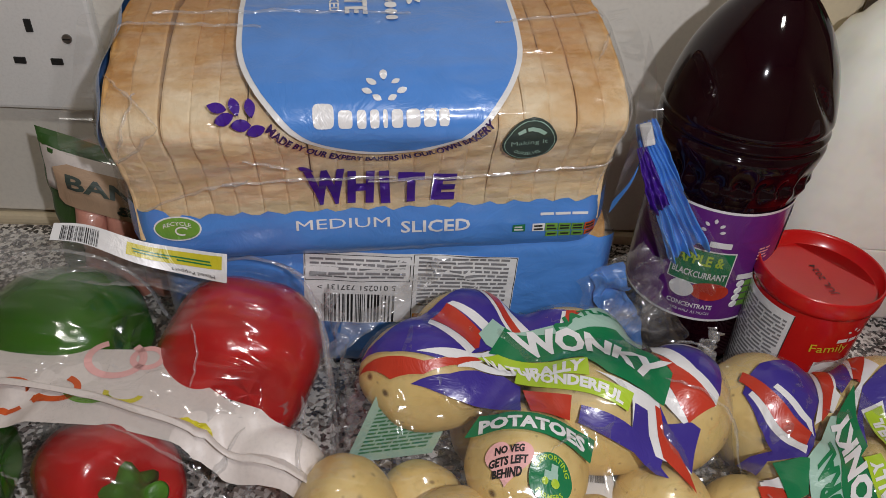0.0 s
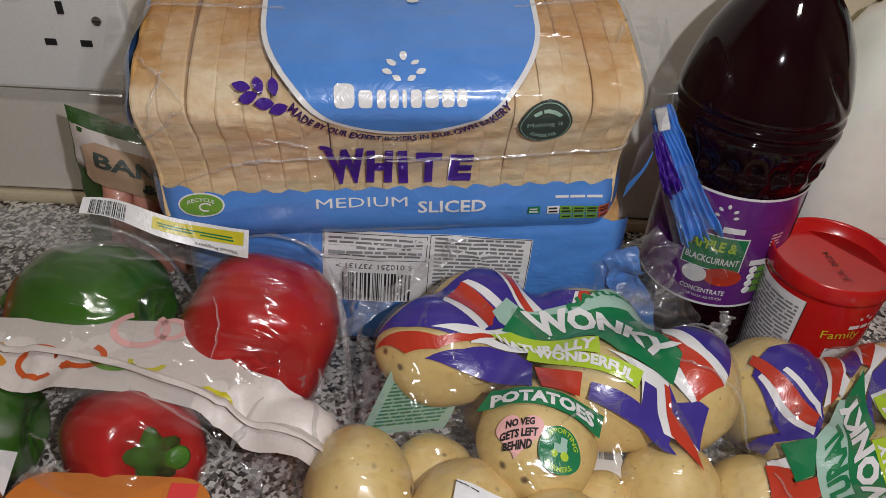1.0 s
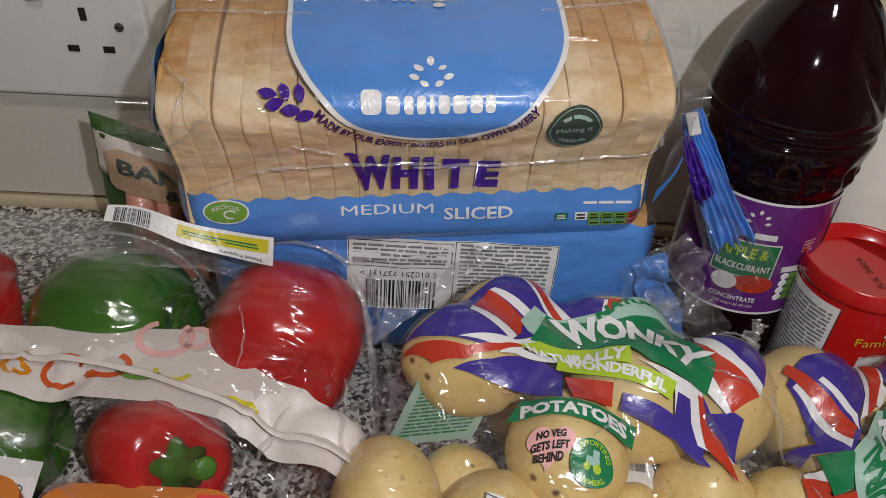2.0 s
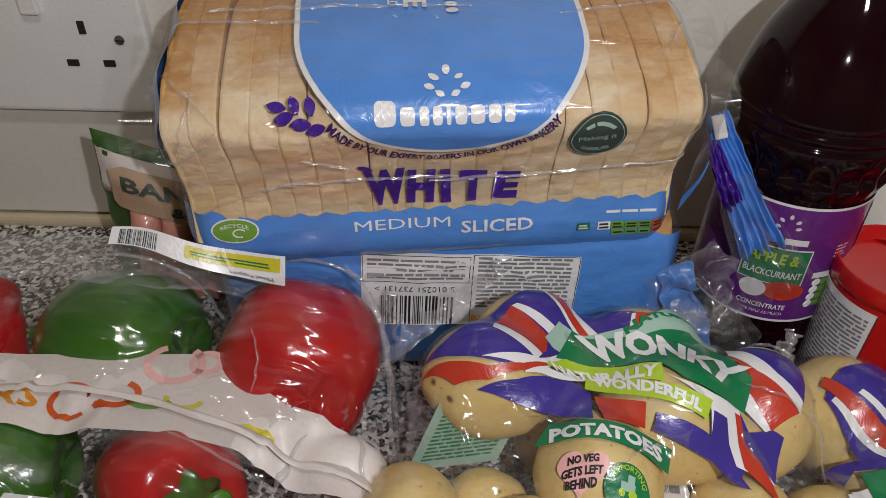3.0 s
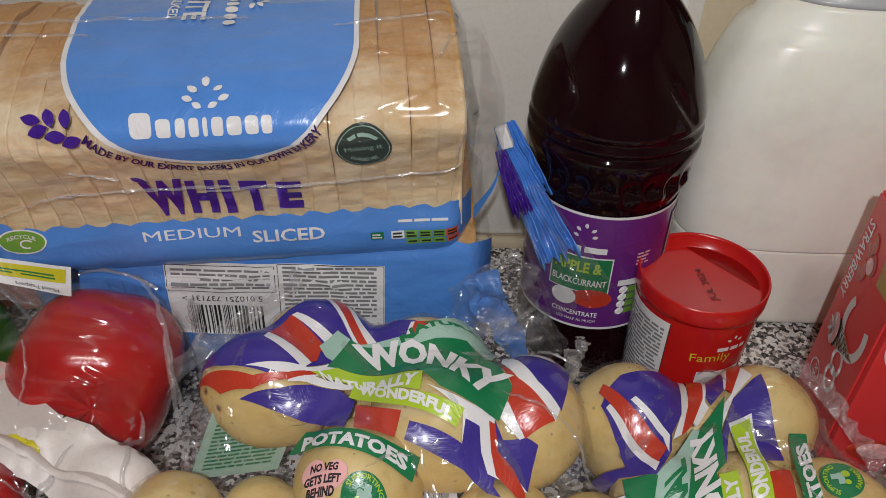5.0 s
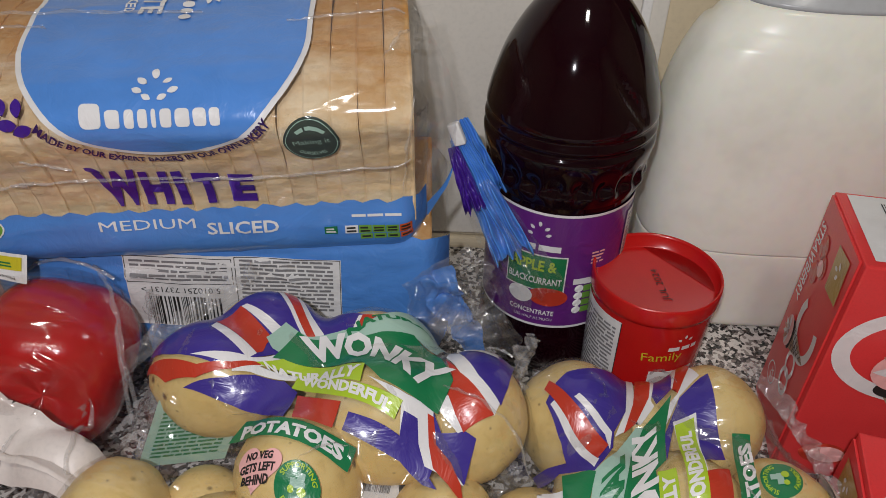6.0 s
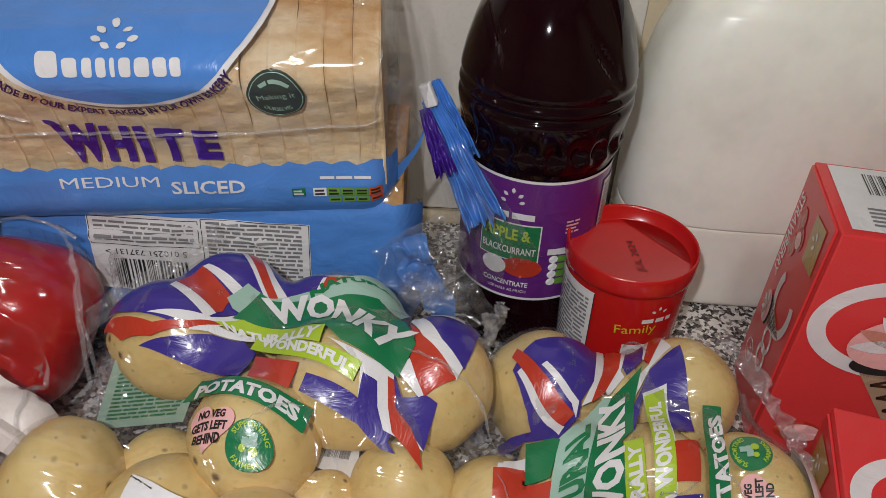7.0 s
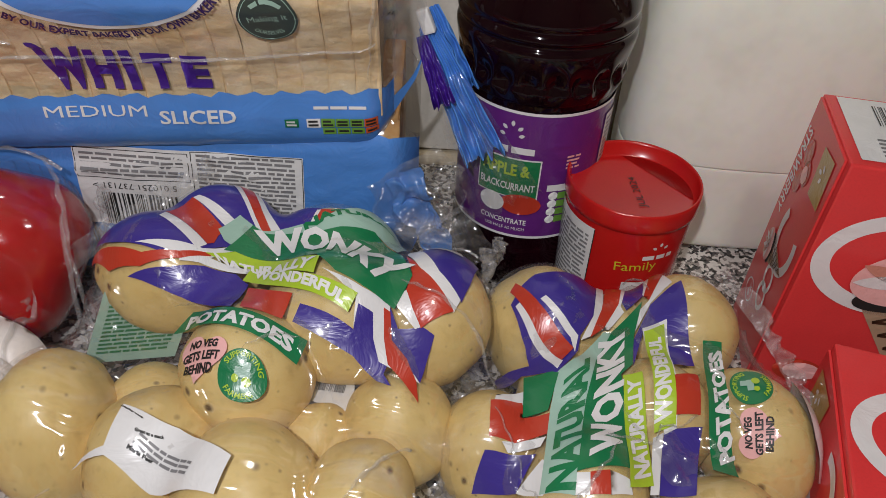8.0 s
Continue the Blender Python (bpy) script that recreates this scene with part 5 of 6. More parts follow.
    decal("red_stripe_print", poly((0.1231, 0.2488), (0.1258, 0.2483), (0.1272, 0.2398), (0.1338, 0.2351), (0.1383, 0.2283), (0.1398, 0.2195), (0.1329, 0.2271), (0.1263, 0.232), (0.1241, 0.2393)), put(0, 0), film, 0.0008, FLAGRED, ob, 0.003)
    decal("blue_flag_print", poly((0.1349, 0.2882), (0.1488, 0.2883), (0.1626, 0.2848), (0.1582, 0.265), (0.1548, 0.2553), (0.1448, 0.2633)), put(0, 0), film, 0.0002, FLAGBLUE, ob, 0.003)
    decal("white_stripe_print", poly((0.1299, 0.2829), (0.1318, 0.2917), (0.1447, 0.2659), (0.1543, 0.2558), (0.1518, 0.2505), (0.1419, 0.2551)), put(0, 0), film, 0.0005, WHITE, ob, 0.003)
    decal("red_stripe_print", poly((0.1295, 0.2809), (0.1366, 0.2675), (0.1518, 0.2508), (0.1387, 0.2441), (0.135, 0.2497), (0.1315, 0.2576), (0.1335, 0.265)), put(0, 0), film, 0.0008, FLAGRED, ob, 0.003)
    decal("white_stripe_print", poly((0.1254, 0.2532), (0.1315, 0.2576), (0.1387, 0.2446), (0.1363, 0.2442), (0.1301, 0.2493)), put(0, 0), film, 0.0005, WHITE, ob, 0.003)
    decal("white_stripe_print", poly((0.1349, 0.2884), (0.1375, 0.2883), (0.1539, 0.2883), (0.1546, 0.2815)), put(0, 0), film, 0.0005, WHITE, ob, 0.003)
    decal("red_stripe_print", poly((0.1441, 0.29), (0.1614, 0.2849), (0.1536, 0.2886)), put(0, 0), film, 0.0008, FLAGRED, ob, 0.003)
    decal("mint_band_print", poly((0.0456, 0.2861), (0.053, 0.2958), (0.0638, 0.2918), (0.0743, 0.2931), (0.0888, 0.2925), (0.0982, 0.3003), (0.1127, 0.3105), (0.124, 0.3054), (0.13, 0.2951), (0.1255, 0.2854), (0.1163, 0.2933), (0.1027, 0.2915), (0.0909, 0.2882), (0.0541, 0.2801), (0.0491, 0.2816)), put(0, 0), film, 0.0011, MINT, ob, 0.003)
    quad_words("upper_word_print", "NATURAL", (0.0822, 0.2923), (0.1272, 0.3001), (0.1278, 0.3001), (0.0846, 0.2871), 0.0055, film, 0.0014, GREEN, 0.05, ob)
    decal("green_banner_print", poly((0.0501, 0.2766), (0.0591, 0.2934), (0.0641, 0.2905), (0.0893, 0.2878), (0.0993, 0.2911), (0.1143, 0.2944), (0.1274, 0.2813), (0.1336, 0.2634), (0.1306, 0.2562), (0.1274, 0.2492), (0.1138, 0.2534), (0.1021, 0.2583), (0.0924, 0.2695), (0.0547, 0.2774)), put(0, 0), film, 0.0014, GREEN, ob, 0.003)
    decal("lime_panel_print", poly((0.0442, 0.271), (0.0547, 0.2774), (0.0942, 0.2678), (0.0934, 0.257), (0.0652, 0.2682), (0.0561, 0.2708)), put(0, 0), film, 0.0017, LIME, ob, 0.003)
    decal("lime_panel_print", poly((0.0628, 0.2672), (0.0646, 0.2709), (0.0877, 0.2584), (0.1125, 0.2497), (0.1093, 0.2429), (0.0615, 0.2618)), put(0, 0), film, 0.0017, LIME, ob, 0.003)
    quad_words("title_print", "WONKY", (0.0595, 0.2911), (0.1348, 0.2691), (0.1219, 0.255), (0.0695, 0.2752), 0.008, film, 0.0018, WHITE, 0.05, ob)
    quad_words("slogan_print", "NATURALLY", (0.0461, 0.2732), (0.0929, 0.2668), (0.0905, 0.2595), (0.0496, 0.2697), 0.0, film, 0.0021, WHITE, 0.05, ob)
    quad_words("slogan_print", "WONDERFUL", (0.0655, 0.269), (0.1085, 0.2485), (0.1068, 0.2445), (0.0658, 0.2631), 0.0, film, 0.0021, WHITE, 0.05, ob)
    decal("name_panel_print", poly((0.0449, 0.2455), (0.0943, 0.2333), (0.0914, 0.2239), (0.0382, 0.2373)), put(0, 0), film, 0.0008, GREEN, ob, 0.003)
    quad_words("name_print", "POTATOES", (0.0447, 0.2426), (0.0896, 0.2324), (0.0889, 0.2263), (0.044, 0.2361), 0.0, film, 0.0012, WHITE, 0.05, ob)
    pack_marks(film, ob, (0.0555, 0.2201), (0.0728, 0.214), -9.0, 0.95)
    decal("date_sticker", poly((0.0297, 0.2037), (0.0527, 0.1962), (0.0767, 0.1819), (0.0732, 0.1695), (0.0455, 0.1766), (0.0278, 0.1853), (0.0122, 0.1856), (0.0271, 0.1882)), put(0, 0), film, 0.002, WHITE, ob, 0.003)
    quad_words("sticker_print", "Display until", (0.0295, 0.2029), (0.039, 0.1983), (0.0387, 0.1976), (0.0294, 0.202), 0, film, 0.0026, INK, 0.05, ob)
    quad_words("sticker_print", "Great as a snack", (0.0373, 0.1943), (0.0479, 0.1932), (0.0481, 0.192), (0.0373, 0.1929), 0, film, 0.0026, INK, 0.05, ob)
    quad_words("sticker_print", "Maris Peer", (0.0363, 0.1887), (0.046, 0.1854), (0.0456, 0.1842), (0.0358, 0.1872), 0, film, 0.0026, INK, 0.05, ob)
    decal("sticker_print", bars(0.026, 0.0050, 3, 0.45, 51), put(0.0500, 0.1850, -28), film, 0.0026, GREYINK, ob)
    card = flat_onto((-0.017, 0.2537, 0.033), (0.0423, 0.003, 0.006), (0.002, 0.009, 0.034))
    decal("mint_label", poly((0, 0), (0.043, 0), (0.056, 0.037), (0.013, 0.037)), put(0, 0), card, 0.0, MINT, ob, 0.01, "pale mint label inside the bag")
    decal("mint_label_print", bars(0.034, 0.028, 13, 0.5, 53), lambda x, y: (x + 0.028 + 0.35 * y, y + 0.0185), card, 0.0006, GREEN, ob, 0.01)
    decal("back_label", poly((0.091, 0.269), (0.108, 0.270), (0.112, 0.226), (0.084, 0.236)), put(0, 0), lambda u, v, h: Vector((u, v, 0.044 + h)), 0.0, WHITE, ob, 0.02, "white label inside the bag")
    decal("back_label_print", barcode(0.016, 0.012, 9), put(0.099, 0.244, -5), lambda u, v, h: Vector((u, v, 0.044 + h)), 0.0006, GREYINK, ob, 0.02)


def bag_b_print(film, ob):
    decal("blue_flag_print", poly((0.1777, 0.2752), (0.1827, 0.2829), (0.188, 0.2876), (0.2041, 0.2916), (0.219, 0.2946), (0.2147, 0.2715), (0.2082, 0.2609), (0.2066, 0.2529), (0.2016, 0.2452), (0.1966, 0.2396), (0.1826, 0.2438), (0.1719, 0.2328), (0.172, 0.2482), (0.1778, 0.25), (0.186, 0.2485), (0.1845, 0.2582)), put(0, 0), film, 0.0002, FLAGBLUE, ob, 0.003)
    decal("white_stripe_print", poly((0.1796, 0.2733), (0.1813, 0.2742), (0.1993, 0.2456), (0.1966, 0.2412)), put(0, 0), film, 0.0005, WHITE, ob, 0.003)
    decal("red_stripe_print", poly((0.1796, 0.2849), (0.1772, 0.2811), (0.1813, 0.2742), (0.1986, 0.2457), (0.2047, 0.2538), (0.1901, 0.2708)), put(0, 0), film, 0.0008, FLAGRED, ob, 0.003)
    decal("white_stripe_print", poly((0.1901, 0.2734), (0.1925, 0.2748), (0.2071, 0.2604), (0.205, 0.2514), (0.2037, 0.2587)), put(0, 0), film, 0.0005, WHITE, ob, 0.003)
    decal("white_stripe_print", poly((0.219, 0.2946), (0.2228, 0.2967), (0.2198, 0.2779), (0.2132, 0.2618), (0.2081, 0.2583), (0.2147, 0.2715)), put(0, 0), film, 0.0005, WHITE, ob, 0.003)
    decal("red_stripe_print", poly((0.2245, 0.2985), (0.2316, 0.2968), (0.2279, 0.2826), (0.2192, 0.267), (0.2126, 0.2607), (0.2191, 0.2766)), put(0, 0), film, 0.0008, FLAGRED, ob, 0.003)
    decal("white_stripe_print", poly((0.2316, 0.2968), (0.2343, 0.2986), (0.2287, 0.2812), (0.2301, 0.2786), (0.2218, 0.2674), (0.2192, 0.267), (0.2279, 0.2826)), put(0, 0), film, 0.0005, WHITE, ob, 0.003)
    decal("blue_flag_print", poly((0.2312, 0.2969), (0.2398, 0.3036), (0.2438, 0.3052), (0.2403, 0.2893), (0.2313, 0.2798), (0.2292, 0.2849)), put(0, 0), film, 0.0002, FLAGBLUE, ob, 0.003)
    decal("white_stripe_print", poly((0.2444, 0.3054), (0.2466, 0.3069), (0.2406, 0.2867), (0.2399, 0.2897)), put(0, 0), film, 0.0005, WHITE, ob, 0.003)
    decal("red_stripe_print", poly((0.2467, 0.3068), (0.2507, 0.3013), (0.242, 0.2849), (0.24, 0.2877)), put(0, 0), film, 0.0008, FLAGRED, ob, 0.003)
    decal("white_stripe_print", poly((0.2502, 0.2998), (0.2523, 0.2912), (0.2425, 0.2832), (0.2324, 0.2659), (0.2278, 0.2641), (0.2344, 0.2773), (0.242, 0.2849)), put(0, 0), film, 0.0005, WHITE, ob, 0.003)
    decal("blue_flag_print", poly((0.2528, 0.2899), (0.2563, 0.2918), (0.2573, 0.251), (0.2458, 0.2474), (0.2479, 0.2734), (0.2378, 0.269), (0.2301, 0.2477), (0.233, 0.2646), (0.2424, 0.2826)), put(0, 0), film, 0.0002, FLAGBLUE, ob, 0.003)
    decal("white_stripe_print", poly((0.2375, 0.2706), (0.2483, 0.2737), (0.2443, 0.2198), (0.2391, 0.2171), (0.2382, 0.2361)), put(0, 0), film, 0.0005, WHITE, ob, 0.003)
    decal("white_stripe_print", poly((0.1711, 0.228), (0.1829, 0.2331), (0.1832, 0.2259), (0.1701, 0.2227)), put(0, 0), film, 0.0005, WHITE, ob, 0.003)
    decal("red_stripe_print", poly((0.1688, 0.2245), (0.182, 0.2263), (0.1823, 0.219), (0.1931, 0.2222), (0.1917, 0.2126), (0.1791, 0.2089), (0.1684, 0.2098)), put(0, 0), film, 0.0008, FLAGRED, ob, 0.003)
    decal("white_stripe_print", poly((0.1736, 0.2086), (0.191, 0.2115), (0.1887, 0.2073), (0.1763, 0.2057)), put(0, 0), film, 0.0005, WHITE, ob, 0.003)
    decal("blue_flag_print", poly((0.1671, 0.206), (0.1871, 0.2049), (0.1833, 0.1988), (0.1799, 0.1939), (0.1632, 0.1975), (0.1642, 0.2004)), put(0, 0), film, 0.0002, FLAGBLUE, ob, 0.003)
    decal("white_stripe_print", poly((0.1799, 0.1939), (0.1891, 0.2018), (0.1948, 0.1957), (0.1891, 0.1884)), put(0, 0), film, 0.0005, WHITE, ob, 0.003)
    decal("red_stripe_print", poly((0.2055, 0.1926), (0.213, 0.1941), (0.213, 0.1858), (0.2052, 0.1852)), put(0, 0), film, 0.0008, FLAGRED, ob, 0.003)
    decal("white_stripe_print", poly((0.2006, 0.1928), (0.2055, 0.1926), (0.2052, 0.1852), (0.2, 0.1855)), put(0, 0), film, 0.0005, WHITE, ob, 0.003)
    decal("white_stripe_print", poly((0.213, 0.1941), (0.2209, 0.193), (0.222, 0.1882), (0.213, 0.1858)), put(0, 0), film, 0.0005, WHITE, ob, 0.003)
    decal("white_stripe_print", poly((0.2343, 0.2154), (0.2389, 0.2179), (0.235, 0.1996), (0.2335, 0.1921), (0.2297, 0.1911)), put(0, 0), film, 0.0005, WHITE, ob, 0.003)
    decal("blue_flag_print", poly((0.2393, 0.2188), (0.2556, 0.2222), (0.2469, 0.1915), (0.2337, 0.192), (0.2365, 0.2062)), put(0, 0), film, 0.0002, FLAGBLUE, ob, 0.003)
    decal("red_stripe_print", poly((0.2449, 0.2402), (0.2571, 0.245), (0.2549, 0.2261), (0.2439, 0.224)), put(0, 0), film, 0.0008, FLAGRED, ob, 0.003)
    decal("mint_band_print", poly((0.1878, 0.1892), (0.1931, 0.223), (0.1965, 0.239), (0.2072, 0.2492), (0.219, 0.2649), (0.2228, 0.2659), (0.2137, 0.2477), (0.2077, 0.2279), (0.2006, 0.1928), (0.1999, 0.1851)), put(0, 0), film, 0.0011, MINT, ob, 0.003)
    decal("green_square_print", poly((0.1833, 0.2413), (0.1943, 0.2396), (0.1969, 0.2383), (0.1922, 0.223), (0.1818, 0.2188)), put(0, 0), film, 0.0014, GREEN, ob, 0.003)
    quad_words("upper_word_print", "NATURAL", (0.1896, 0.1885), (0.1995, 0.2377), (0.2114, 0.2489), (0.2, 0.1865), 0, film, 0.0014, GREEN, 0.05, ob)
    decal("green_banner_print", poly((0.2077, 0.2279), (0.2137, 0.2477), (0.2228, 0.2659), (0.2388, 0.2843), (0.2331, 0.2658), (0.2295, 0.2477), (0.2239, 0.2421), (0.2239, 0.2301), (0.2224, 0.1971), (0.2006, 0.1928)), put(0, 0), film, 0.0014, GREEN, ob, 0.003)
    decal("lime_panel_print", poly((0.2245, 0.2413), (0.2323, 0.2424), (0.2313, 0.1943), (0.2206, 0.1895)), put(0, 0), film, 0.0017, LIME, ob, 0.003)
    decal("lime_panel_print", poly((0.2377, 0.268), (0.2467, 0.271), (0.2437, 0.2204), (0.2347, 0.2167)), put(0, 0), film, 0.0017, LIME, ob, 0.003)
    quad_words("title_print", "WONKY", (0.205, 0.1978), (0.2158, 0.2583), (0.2301, 0.2729), (0.2193, 0.2023), 0, film, 0.0018, WHITE, 0.05, ob)
    quad_words("slogan_print", "NATURALLY", (0.2225, 0.1927), (0.2257, 0.2383), (0.231, 0.2393), (0.2307, 0.1977), 0, film, 0.0021, WHITE, 0.05, ob)
    quad_words("slogan_print", "WONDERFUL", (0.2347, 0.2198), (0.2388, 0.2636), (0.2446, 0.2647), (0.2421, 0.2217), 0, film, 0.0021, WHITE, 0.05, ob)
    decal("name_panel_print", poly((0.2631, 0.2641), (0.272, 0.2651), (0.2645, 0.1993), (0.256, 0.2035)), put(0, 0), film, 0.0008, GREEN, ob, 0.003)
    quad_words("name_print", "POTATOES", (0.2593, 0.2054), (0.2646, 0.2586), (0.2715, 0.2617), (0.2664, 0.2091), 0, film, 0.0012, WHITE, 0.05, ob)
    pack_marks(film, ob, (0.2781, 0.2202), (0.279, 0.2414), 82.0, 0.98)
    decal("date_sticker", poly((0.2995, 0.2492), (0.3431, 0.2839), (0.3388, 0.2628), (0.3403, 0.2422), (0.3401, 0.2346), (0.305, 0.2105), (0.3008, 0.2204)), put(0, 0), film, 0.002, WHITE, ob, 0.003)


potato_bags()


# ---- peppers ----
def bell_pepper(where, size, material, label, stem_bend=0.3, seed=1):
    """A lobed bell pepper along its own z axis, with a stalk and its green cap."""
    ob = thing("bell_pepper", where, label, "pepper", "peppers in the bag")
    bm = bmesh.new()
    nu, nv = 72, 40
    rings = []
    for j in range(nv + 1):
        t = math.pi * j / nv
        row = []
        for i in range(nu):
            a = 2 * math.pi * i / nu
            lobes = 1 - 0.075 * abs(math.sin(2 * a + seed)) ** 0.45 * 0 + 0.055 * math.cos(4 * a + seed) * math.sin(t) + 0.03 * math.cos(3 * a + 2 * seed) * math.sin(t)
            s = abs(math.sin(t)) ** 0.72
            z = -math.cos(t)
            dip = 0.22 * math.exp(-(t / 0.42) ** 2) + 0.30 * math.exp(-((math.pi - t) / 0.45) ** 2)
            taper = 0.92 + 0.10 * (z + 1) / 2
            k = 1 + 0.05 * noise.noise((math.cos(a) * 1.5, math.sin(a) * 1.5, z * 1.5 + seed))
            row.append(bm.verts.new((size[0] * s * lobes * taper * math.cos(a) * k, size[0] * s * lobes * taper * math.sin(a) * k, size[1] * (z * (1 - dip)) * k)))
        rings.append(row)
    for a, b in zip(rings, rings[1:]):
        for i in range(nu):
            bm.faces.new((a[i], a[(i + 1) % nu], b[(i + 1) % nu], b[i]))
    bmesh.ops.remove_doubles(bm, verts=bm.verts, dist=1e-6)
    part("flesh", bm, material, ob, "", True)
    top = size[1] * 0.70
    cap = lathe([(0.0105, top + 0.000), (0.0115, top + 0.003), (0.0075, top + 0.006), (0.0048, top + 0.011), (0.0042, top + 0.018), (0.0052, top + 0.022), (0.0035, top + 0.023)], 30,
                lambda a, r, z: r * (1 + 0.22 * math.cos(5 * a) * (r > 0.008)))
    for v in cap.verts:
        d = max(0.0, v.co.z - top - 0.004)
        v.co.x += stem_bend * d * d * 40
    part("stalk", cap, STEM, ob, "fresh green stalk", True)
    return ob


bell_pepper(pose(-0.074, 0.303, 0.052, -104, 0, 18), (0.0435, 0.042), PEPPER_RED, "glossy red bell pepper in the bag", seed=1)
bell_pepper(pose(-0.168, 0.316, 0.050, 0, -97, -8), (0.039, 0.044), PEPPER_GREEN, "glossy green bell pepper with a stalk", seed=2.2)
bell_pepper(pose(-0.268, 0.318, 0.046, 0, -80, 30), (0.039, 0.046), PEPPER_RED, "dark red bell pepper in the bag", seed=3.1)
bell_pepper(pose(-0.126, 0.240, 0.035, 58, 0, 50), (0.033, 0.039), PEPPER_RED, "red bell pepper with its stalk showing", 0.35, seed=4.0)
bell_pepper(pose(-0.212, 0.245, 0.034, 90, 0, -85), (0.033, 0.044), PEPPER_GREEN, "dark green bell pepper under the card band", seed=5.0)

PEPPERS = [(-0.074, 0.303, 0.054, 0.049, 0.044, 0.046, 0), (-0.175, 0.316, 0.050, 0.052, 0.041, 0.041, 0), (-0.268, 0.318, 0.046, 0.048, 0.041, 0.041, 0), (-0.124, 0.238, 0.037, 0.046, 0.042, 0.041, 0), (-0.046, 0.243, 0.030, 0.026, 0.018, 0.032, -15), (-0.212, 0.245, 0.034, 0.044, 0.036, 0.035, 0)]


def pepper_bag():
    d = Drape(-0.345, -0.015, 0.175, 0.355, rounded_area(-0.180, 0.271, 0.310, 0.156, -4, 5.0), PEPPERS, 0.00003, 500)
    ob = thing("pepper_bag", pose(0, 0, 0), "clear bag of mixed peppers with a white printed band", "pepper bag")
    part("film", d.film(), FILM_CLEAR, ob, "clear crinkled film", True)
    film = d.at
    scatter_wrinkles(ob, d, -0.300, -0.035, 0.205, 0.335, 8, 21)
    for k, (a, b, bow) in enumerate((((-0.240, 0.338), (-0.110, 0.338), 0.003), ((-0.150, 0.340), (-0.045, 0.325), 0.004), ((-0.060, 0.335), (-0.026, 0.275), 0.006), ((-0.034, 0.300), (-0.024, 0.235), 0.002), ((-0.040, 0.270), (-0.030, 0.215), -0.002), ((-0.085, 0.215), (-0.060, 0.250), 0.0), ((-0.170, 0.210), (-0.130, 0.206), 0.0))):
        wrinkle(ob, film, a, b, bow, 0.0016, 0.0018, 0.0030, k + 60)

    loose_film(ob, ((-0.030, 0.205, 0.012), (-0.022, 0.240, 0.022), (-0.018, 0.285, 0.034), (-0.034, 0.336, 0.062)), 0.020, 30, 17, (0.25, 0.1, 1.0))

    # the white band sags between the fruit
    def band_at(u, v, h=0.0):
        p = film(u, v, 0.0)
        return Vector((u, v, min(p.z, 0.068 + 0.05 * (v - 0.26)) + h))

    over = lambda u, v, h=0.0: band_at(u, v, h) if band_at(u, v).z < film(u, v).z else film(u, v, h)
    decal("white_band", poly((-0.330, 0.292), (-0.204, 0.287), (-0.112, 0.290), (-0.072, 0.262), (-0.024, 0.246), (-0.034, 0.226), (-0.068, 0.232), (-0.120, 0.245), (-0.200, 0.248), (-0.330, 0.250)), put(0, 0), over, 0.0016, PAPER, ob, 0.003, "off-white printed band")

    # folded edge of the band
    def fold(u, v):
        a, b = Vector((-0.210, 0.272)), Vector((-0.026, 0.231))
        p = a.lerp(b, u)
        p.y += 0.012 * math.sin(math.pi * u) * (1 - u)
        base = over(p.x, p.y, 0.002)
        wave = 0.0015 * noise.noise((u * 8, v * 2, 1.0))
        return base + Vector((0.002 * v, -0.007 * v + wave, 0.007 * math.sin(v * 2.2) * (0.35 + 0.65 * math.sin(math.pi * min(1, u * 1.1)))))

    part("folded_edge", sheet(fold, steps(0, 1, 50), steps(0, 1, 8)), PAPER, ob, "folded white edge", True)
    # printed pepper rings and the end of a word
    decal("word_print", words("PEPPERS", 0.072, 0.0125, 0.03), put(-0.222, 0.2625, 4), over, 0.0022, AMBER, ob, 0.004)
    for x, y, rx, ry, w, a0, a1, m in ((-0.170, 0.2620, 0.0115, 0.0085, 0.0028, 0.6, 5.6, REDINK), (-0.150, 0.2650, 0.0120, 0.0080, 0.0030, -2.4, 1.2, REDINK), (-0.134, 0.2640, 0.0120, 0.0075, 0.0026, 3.2, 6.0, LEAFGREEN), (-0.118, 0.2625, 0.0095, 0.0060, 0.0026, 3.0, 6.2, YELLOW), (-0.084, 0.2450, 0.0085, 0.0050, 0.0024, 0.0, 3.0, YELLOW)):
        decal("pepper_ring_print", ring(rx, ry, w, 30, a0, a1), put(x, y, -6), over, 0.0023, m, ob, 0.004)
    decal("pepper_ring_print", ring(0.0150, 0.0120, 0.0036, 36, 2.2, 7.4), put(-0.128, 0.2830, -10), over, 0.0023, PINK, ob, 0.004)
    decal("pepper_ring_print", ring(0.0085, 0.0075, 0.0030, 30), put(-0.113, 0.2840, 0), over, 0.0023, PINK, ob, 0.004)
    # code tag
    tag = flat_onto((-0.190, 0.216, 0.046), (1, -0.02, -0.10), (0.02, 0.75, 0.5))
    decal("code_tag", poly((-0.040, -0.012), (0.020, -0.012), (0.022, 0.010), (-0.040, 0.011)), put(0, 0), tag, 0.0, WHITE, ob, 0.02, "white paper code tag")
    decal("code_tag_print", words("1822/IND", 0.016, 0.0034, 0.01), put(0.008, -0.001, -12), tag, 0.0006, INK, ob)
    decal("code_tag_print", bars(0.016, 0.0028, 1, 0.3, 61), put(0.006, -0.009, -6), tag, 0.0006, GREYINK, ob)
